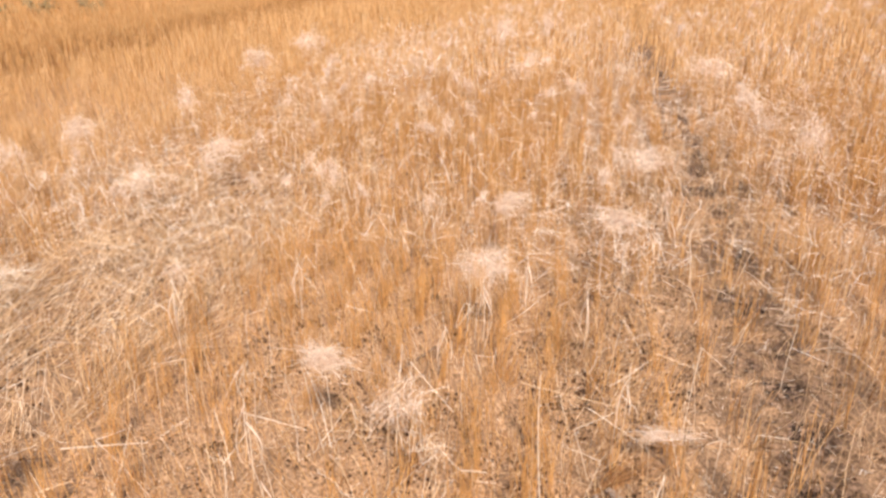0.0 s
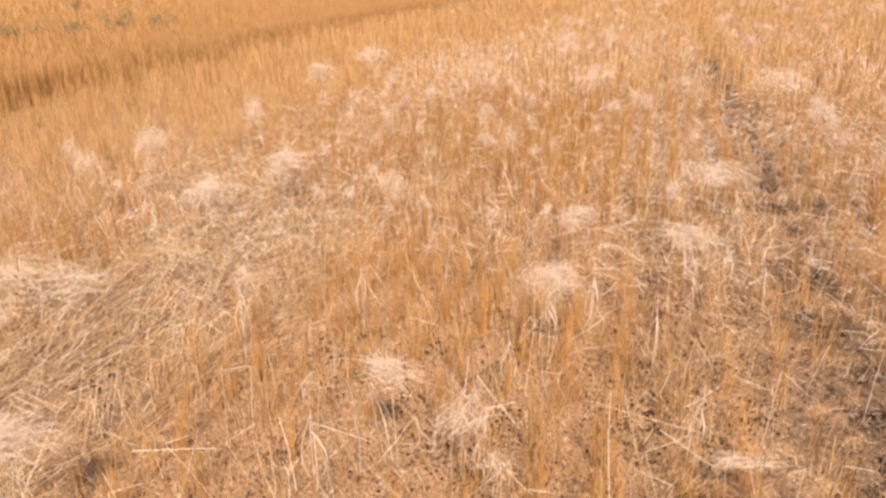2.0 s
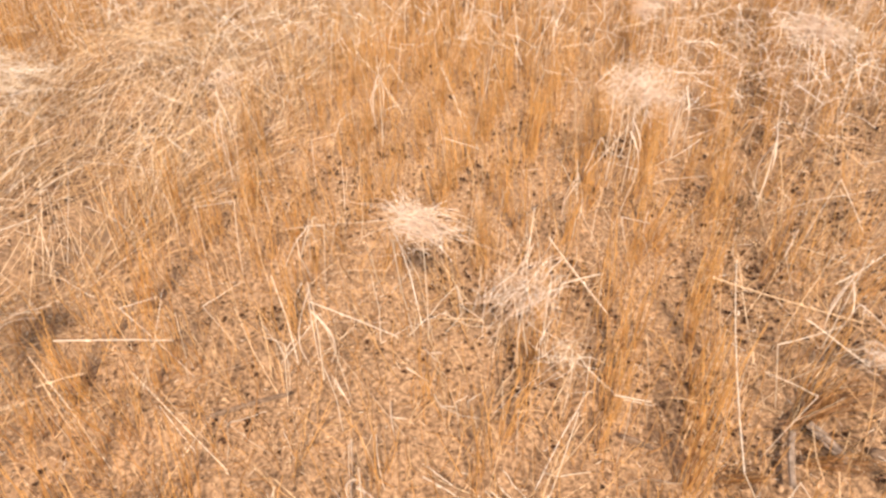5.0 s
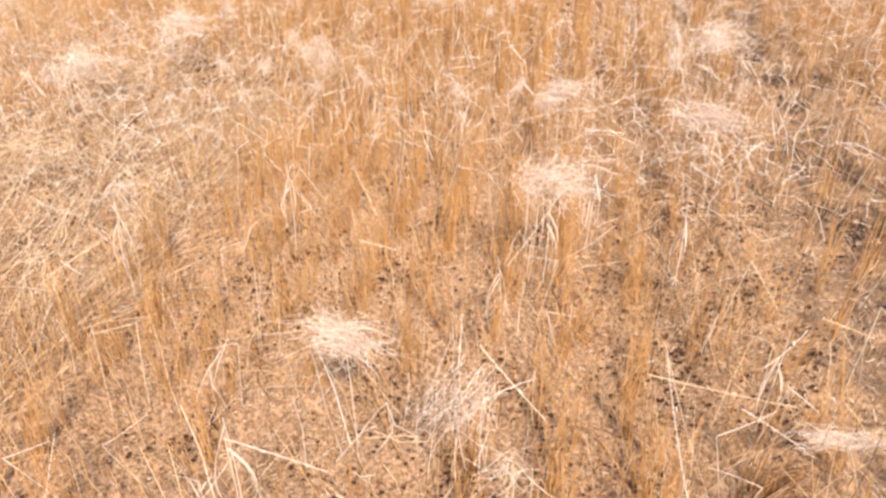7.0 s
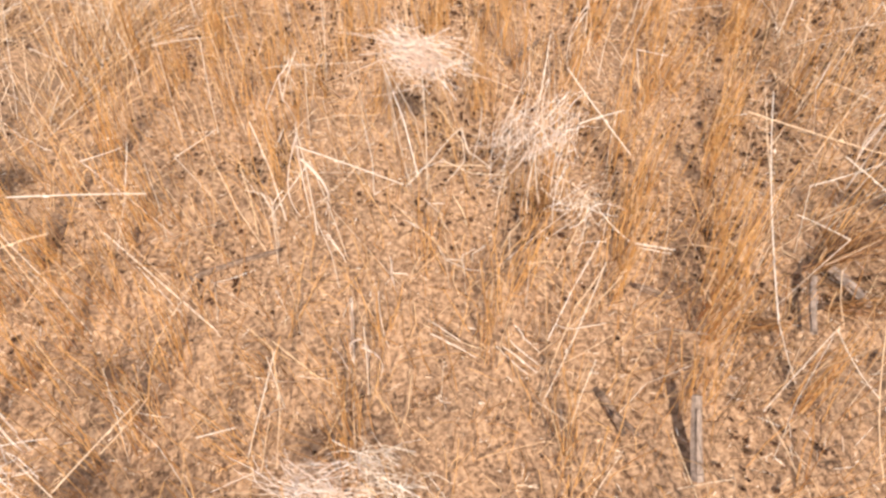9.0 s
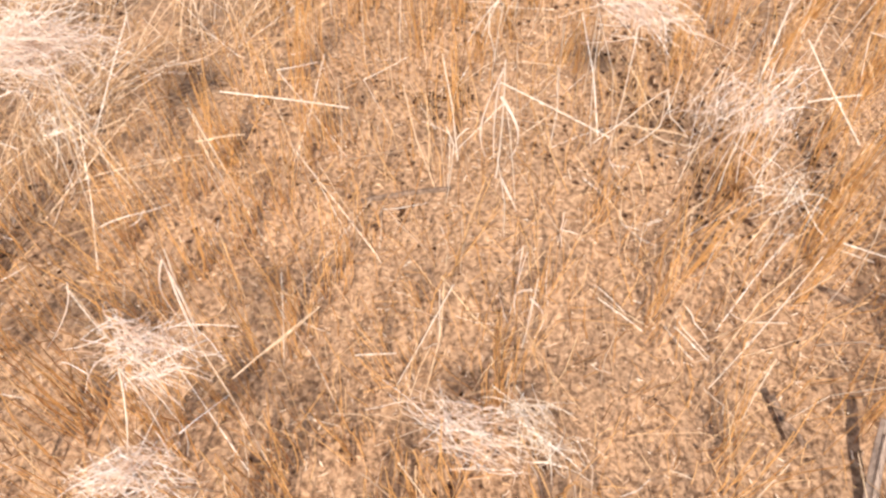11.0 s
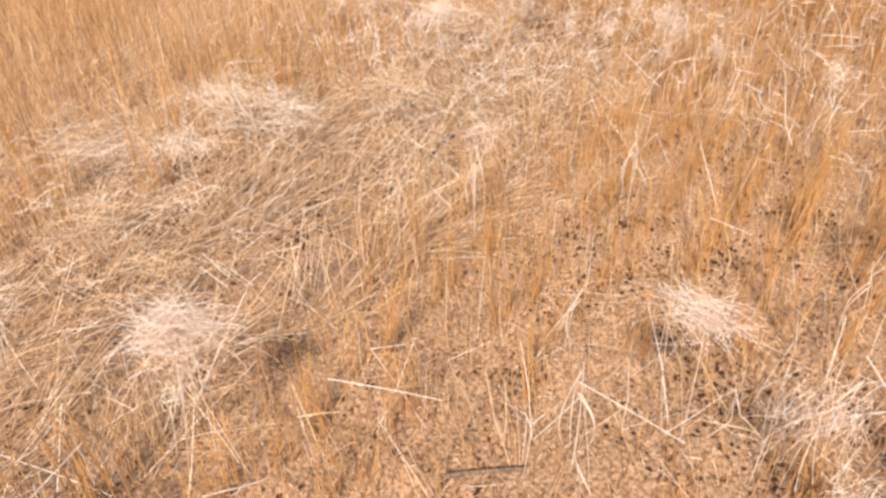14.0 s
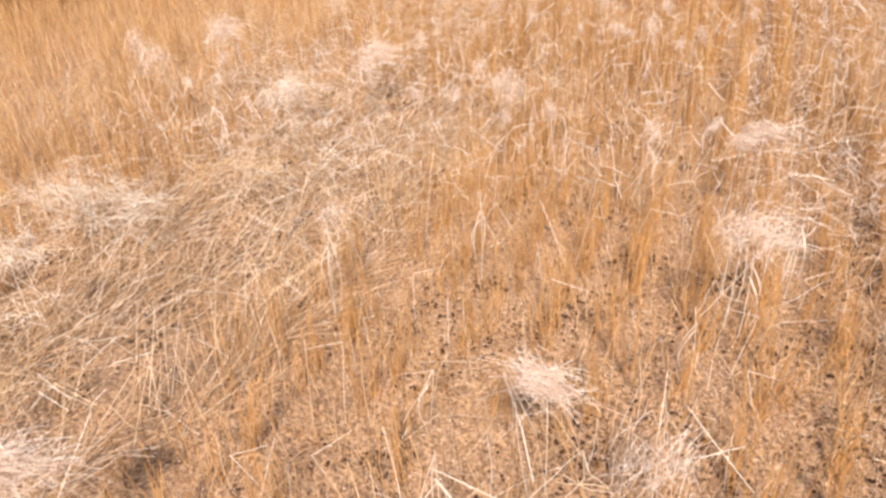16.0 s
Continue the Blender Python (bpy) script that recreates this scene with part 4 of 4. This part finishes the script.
bent_straw("white", (-0.109, 3.305, 0.36), (-0.114, 3.269, 0.30), (-0.107, 3.307, 0.18))
bent_straw("pale", (-0.575, 2.723, 0.22), (-0.558, 2.736, 0.27), (-0.554, 2.808, 0.26))
bent_straw("pale", (-1.932, 2.765, 0.20), (-1.835, 2.714, 0.22), (-1.772, 2.732, 0.20))
bent_straw("pale", (-1.895, 2.673, 0.25), (-1.864, 2.630, 0.20), (-1.856, 2.603, 0.12))
bent_straw("white", (-1.787, 2.291, 0.20), (-1.781, 2.285, 0.15), (-1.772, 2.279, 0.10))
bent_straw("pale", (-1.189, 2.613, 0.20), (-1.143, 2.646, 0.20), (-1.129, 2.666, 0.18))
bent_straw("pale", (-1.142, 2.142, 0.30), (-1.113, 2.146, 0.32), (-1.204, 2.186, 0.12))
bent_straw("pale", (-0.718, 3.313, 0.36), (-0.683, 3.279, 0.35), (-0.719, 3.276, 0.20))
bent_straw("pale", (-1.121, 3.734, 0.36), (-1.029, 3.590, 0.34), (-1.014, 3.607, 0.20))
bent_straw("pale", (-0.494, 2.978, 0.38), (-0.517, 2.985, 0.32), (-0.477, 3.011, 0.20))
bent_straw("white", (-0.246, 3.222, 0.36), (-0.181, 3.150, 0.38), (-0.212, 3.249, 0.25))
bent_straw("pale", (-0.026, 3.138, 0.20), (0.013, 3.076, 0.34), (0.088, 3.053, 0.34))
bent_straw("white", (0.221, 2.898, 0.22), (0.203, 2.848, 0.20), (0.181, 2.822, 0.14))
bent_straw("pale", (0.221, 2.898, 0.22), (0.249, 2.849, 0.20), (0.297, 2.830, 0.20))

# snapped stalks standing about in the rows, on a few shared shapes
snapped = []
for kind in range(10):
    up, over, w = rng.uniform(0.16, 0.36), rng.uniform(0.05, 0.16), rng.uniform(0, 6.28)
    knee = np.array([around(1, 0.03)[0], around(1, 0.03)[0], up])
    tip = knee + over * np.array([math.cos(w) * 0.8, math.sin(w) * 0.8, rng.uniform(-0.9, 0.35)])
    ob = bent_straw("pale" if kind % 2 else "white", (0, 0, 0), tuple(knee), tuple(tip))
    snapped.append(ob)
roots = [Vector(ob.location) for ob in snapped]
for i in range(210):
    r, s = rng.uniform(-1.3, 1.9), 1.85 + 6.5 * rng.uniform() ** 1.1
    r += 0.08 * (s - 1.8) * rng.uniform(-1, 1)
    x, y = to_xy(r, s)
    k = rng.uniform(0.75, 1.15) if i >= len(snapped) else 1.0
    kind = i % len(snapped)
    m = pose(x, y, float(ground_z(x, y)) - 0.01, 0, 0, rng.uniform(0, 360)) @ Matrix.Translation(roots[kind] * k) @ Matrix.Scale(k, 4)
    if i < len(snapped):
        snapped[kind].matrix_world = m
    else:
        copy_thing(snapped[kind], m)


def leaf_spray(start, end, count, spread, label):
    """A flattened bundle of dry rusty leaves that fans out from its root."""
    a_, c_ = np.array(start), np.array(end)
    ln = np.linalg.norm(c_ - a_)
    o = rng.normal(0, spread, (count, 3)) * np.array([1, 1, 0.6])
    f = rng.uniform(0.45, 1.05, (count, 1))
    root = rng.normal(0, spread * 0.25, (count, 3)) + (c_ - a_) * rng.uniform(0, 0.4, (count, 1))
    tip = (c_ - a_) * f + o
    v, q = fibres(root, (root + tip) / 2 + np.array([0, 0, 0.06 * ln]) + rng.normal(0, spread * 0.9, (count, 3)), tip, 0.0012, 0.0006, 4)
    ob = mesh_object("dry_leaves", v, q, MAT_RUST)
    ob.location = a_
    return tagged(ob, label, "dry leaves", "rusty dry leaves")


RUST = "rusty orange brown dry leaves lying in the furrow"
leaf_spray((0.697, 2.063, 0.03), (0.90, 2.22, 0.05), 70, 0.024, RUST)
leaf_spray((0.722, 1.975, 0.03), (0.87, 2.01, 0.03), 50, 0.020, RUST)
leaf_spray((0.66, 1.93, 0.02), (0.54, 1.90, 0.02), 30, 0.014, RUST)
leaf_spray((0.17, 2.075, 0.06), (0.13, 2.11, 0.14), 45, 0.018, "dark rusty dry leaves under a pale straw tangle")


def bleached_leaf(x, y, z_low, z_high, lean_x=0.0, lean_y=0.0):
    """Two or three twisted dry leaf ribbons hanging on one stalk."""
    stalk = mesh_object("bleached_leaf", *fibres((0, 0, 0), (0.01, 0.0, (z_high - z_low) * 0.5), (lean_x, lean_y, z_high - z_low), 0.0016, 0.0010, 4, 4), MAT_PALE)
    stalk.location = (x, y, z_low)
    tagged(stalk, "white dry leaves twisted round a standing stalk", "leaf", "white dry leaves")
    for k in range(3):
        n, w0 = 9, rng.uniform(0.0014, 0.0032)
        top = (z_high - z_low) * rng.uniform(0.7, 1.0)
        ln, side, spin = top * rng.uniform(0.5, 0.9), rng.uniform(0, 6.28), rng.uniform(1.5, 4.0)
        vs = []
        for q in range(n):
            f = q / (n - 1)
            c = np.array([lean_x * top * 2, lean_y * top * 2, 0]) * (1 - f) + np.array([math.cos(side), math.sin(side), 0]) * 0.035 * math.sin(2.4 * f)
            c[2] = top - ln * f
            a = side + spin * f
            d = np.array([math.cos(a), math.sin(a), 0]) * w0 * (1 - 0.7 * f)
            t = np.array([-math.sin(a), math.cos(a), 0]) * 0.0005
            vs += [c - d - t, c + d - t, c + d + t, c - d + t]
        fs = [[4 * q + e, 4 * q + (e + 1) % 4, 4 * q + 4 + (e + 1) % 4, 4 * q + 4 + e] for q in range(n - 1) for e in range(4)]
        mesh_object("blade", np.array(vs), np.array(fs), MAT_WHITE, stalk)


bleached_leaf(-0.255, 1.85, 0.16, 0.44, 0.01, -0.01)
bleached_leaf(0.80, 2.31, 0.05, 0.34, 0.01, 0.0)
bleached_leaf(-0.10, 1.62, 0.0, 0.22, 0.01, 0.01)
bleached_leaf(0.18, 2.62, 0.02, 0.30, -0.01, 0.0)
bleached_leaf(-0.90, 2.62, 0.08, 0.40, 0.02, 0.0)
bleached_leaf(-0.52, 2.98, 0.05, 0.38, 0.0, 0.01)
bleached_leaf(0.30, 2.80, 0.10, 0.38, 0.0, 0.01)
bleached_leaf(-0.62, 1.38, 0.05, 0.30, 0.02, 0.01)
bleached_leaf(0.70, 2.90, 0.03, 0.33, 0.0, 0.01)
bleached_leaf(0.45, 3.15, 0.03, 0.36, 0.01, 0.01)


# ---------------------------------------------------------------- clods in the bare furrow
clods = []
for kind in range(6):
    bm = bmesh.new()
    bmesh.ops.create_icosphere(bm, subdivisions=2, radius=0.022)
    off = Vector((kind * 7.3, 1.1, 4.2))
    for v in bm.verts:
        v.co *= 0.75 + 0.7 * noise.noise(v.co * 55 + off)
        v.co.z *= 0.6
    me = bpy.data.meshes.new("soil_clod")
    bm.to_mesh(me)
    bm.free()
    me.materials.append(MAT_CLOD)
    clods.append(me)
for i in range(260):
    s = 1.4 + 13 * rng.uniform() ** 1.4
    r = 1.26 + around(1, 0.09)[0] if rng.uniform() < 0.65 else 0.75 + around(1, 0.2)[0]
    if i >= 236:
        r, s = -3.02 + around(1, 0.2)[0], 5.45 + around(1, 0.12)[0]
    x, y = to_xy(r, s)
    ob = new("soil_clod", clods[i % 6])
    ob.matrix_world = pose(x, y, float(ground_z(x, y)) + 0.004, around(1, 20)[0], around(1, 20)[0], rng.uniform(0, 360)) @ Matrix.Scale(rng.uniform(0.3, 0.8) * (1 + 0.12 * min(s, 9)), 4)
    tagged(ob, "dry crumbled soil clod lying in the bare furrow", "clod", "clods in the furrow")


# ---------------------------------------------------------------- weeds in the crop
def weed(r, s, height, width):
    x, y = to_xy(r, s)
    n = 9
    w = rng.uniform(0, 6.28, n)
    tip = np.stack([np.cos(w) * width * rng.uniform(0.2, 0.6, n), np.sin(w) * width * rng.uniform(0.2, 0.6, n), height * rng.uniform(0.6, 1.0, n)], 1)
    ob = new("weed")
    ob.location = (x, y, 0)
    tagged(ob, "dull grey-green weed standing above the ripe crop", "weed", "weeds in the crop")
    for t in tip:
        mesh_object("stem", *fibres(t * 0.02, t * np.array([0.2, 0.2, 0.6]), t, 0.012, 0.005, 3), MAT_WEED, ob)
    m = 420
    p = tip[rng.integers(0, n, m)] * rng.uniform(0.35, 1.05, (m, 1)) + rng.normal(0, 0.06, (m, 3))
    q = p + rng.normal(0, 0.05, (m, 3))
    mesh_object("foliage", *fibres(p, (p + q) / 2, q, 0.012, 0.002, 2), MAT_WEED, ob)


for place in ((-15.6, 15.6, 0.72, 1.5), (-14.6, 16.1, 0.68, 1.0), (-14.3, 17.6, 0.85, 0.9), (-16.8, 15.0, 0.7, 1.6), (-13.6, 18.6, 0.7, 0.7), (-34.0, 37.0, 0.9, 1.2)):
    weed(*place)


# ---------------------------------------------------------------- far trees
def tree(x, y, height):
    trunk = np.array([[0, 0, -0.2]])
    top = np.array([[0.2, 0.1, height * 0.55]])
    limbs = 6
    w = rng.uniform(0, 6.28, limbs)
    la = np.stack([np.zeros(limbs), np.zeros(limbs), height * rng.uniform(0.2, 0.45, limbs)], 1)
    lc = la + np.stack([np.cos(w) * height * 0.3, np.sin(w) * height * 0.3, height * rng.uniform(0.15, 0.4, limbs)], 1)
    ob = new("tree")
    ob.location = (x, y, 0)
    tagged(ob, "dark distant tree in a row on the skyline", "tree", "row of trees on the skyline")
    mesh_object("trunk", *joined(fibres(trunk, (trunk + top) / 2, top, 0.22, 0.12, 3, 6), fibres(la, (la + lc) / 2, lc, 0.09, 0.04, 2, 4)), MAT_BARK, ob)
    m = 330
    c = np.concatenate([lc, top + [[0, 0, height * 0.15]]])
    p = c[rng.integers(0, len(c), m)] + rng.normal(0, 1, (m, 3)) * np.array([0.17, 0.17, 0.13]) * height
    p[:, 2] = np.clip(p[:, 2], 0.3, height)
    q = p + rng.normal(0, 0.25, (m, 3))
    mesh_object("crown", *fibres(p, (p + q) / 2, q, 0.22, 0.09, 1), MAT_LEAF, ob)


for i in range(84):
    az = radians(15.7 + i * 0.13 + around(1, 0.06)[0])
    dist = 690 + around(1, 25)[0]
    tree(dist * math.sin(az), dist * math.cos(az), 3.4 + 3.6 * min(1.0, i / 28.0) + around(1, 0.5)[0])
tree(690 * math.sin(radians(14.0)), 690 * math.cos(radians(14.0)), 3.2)
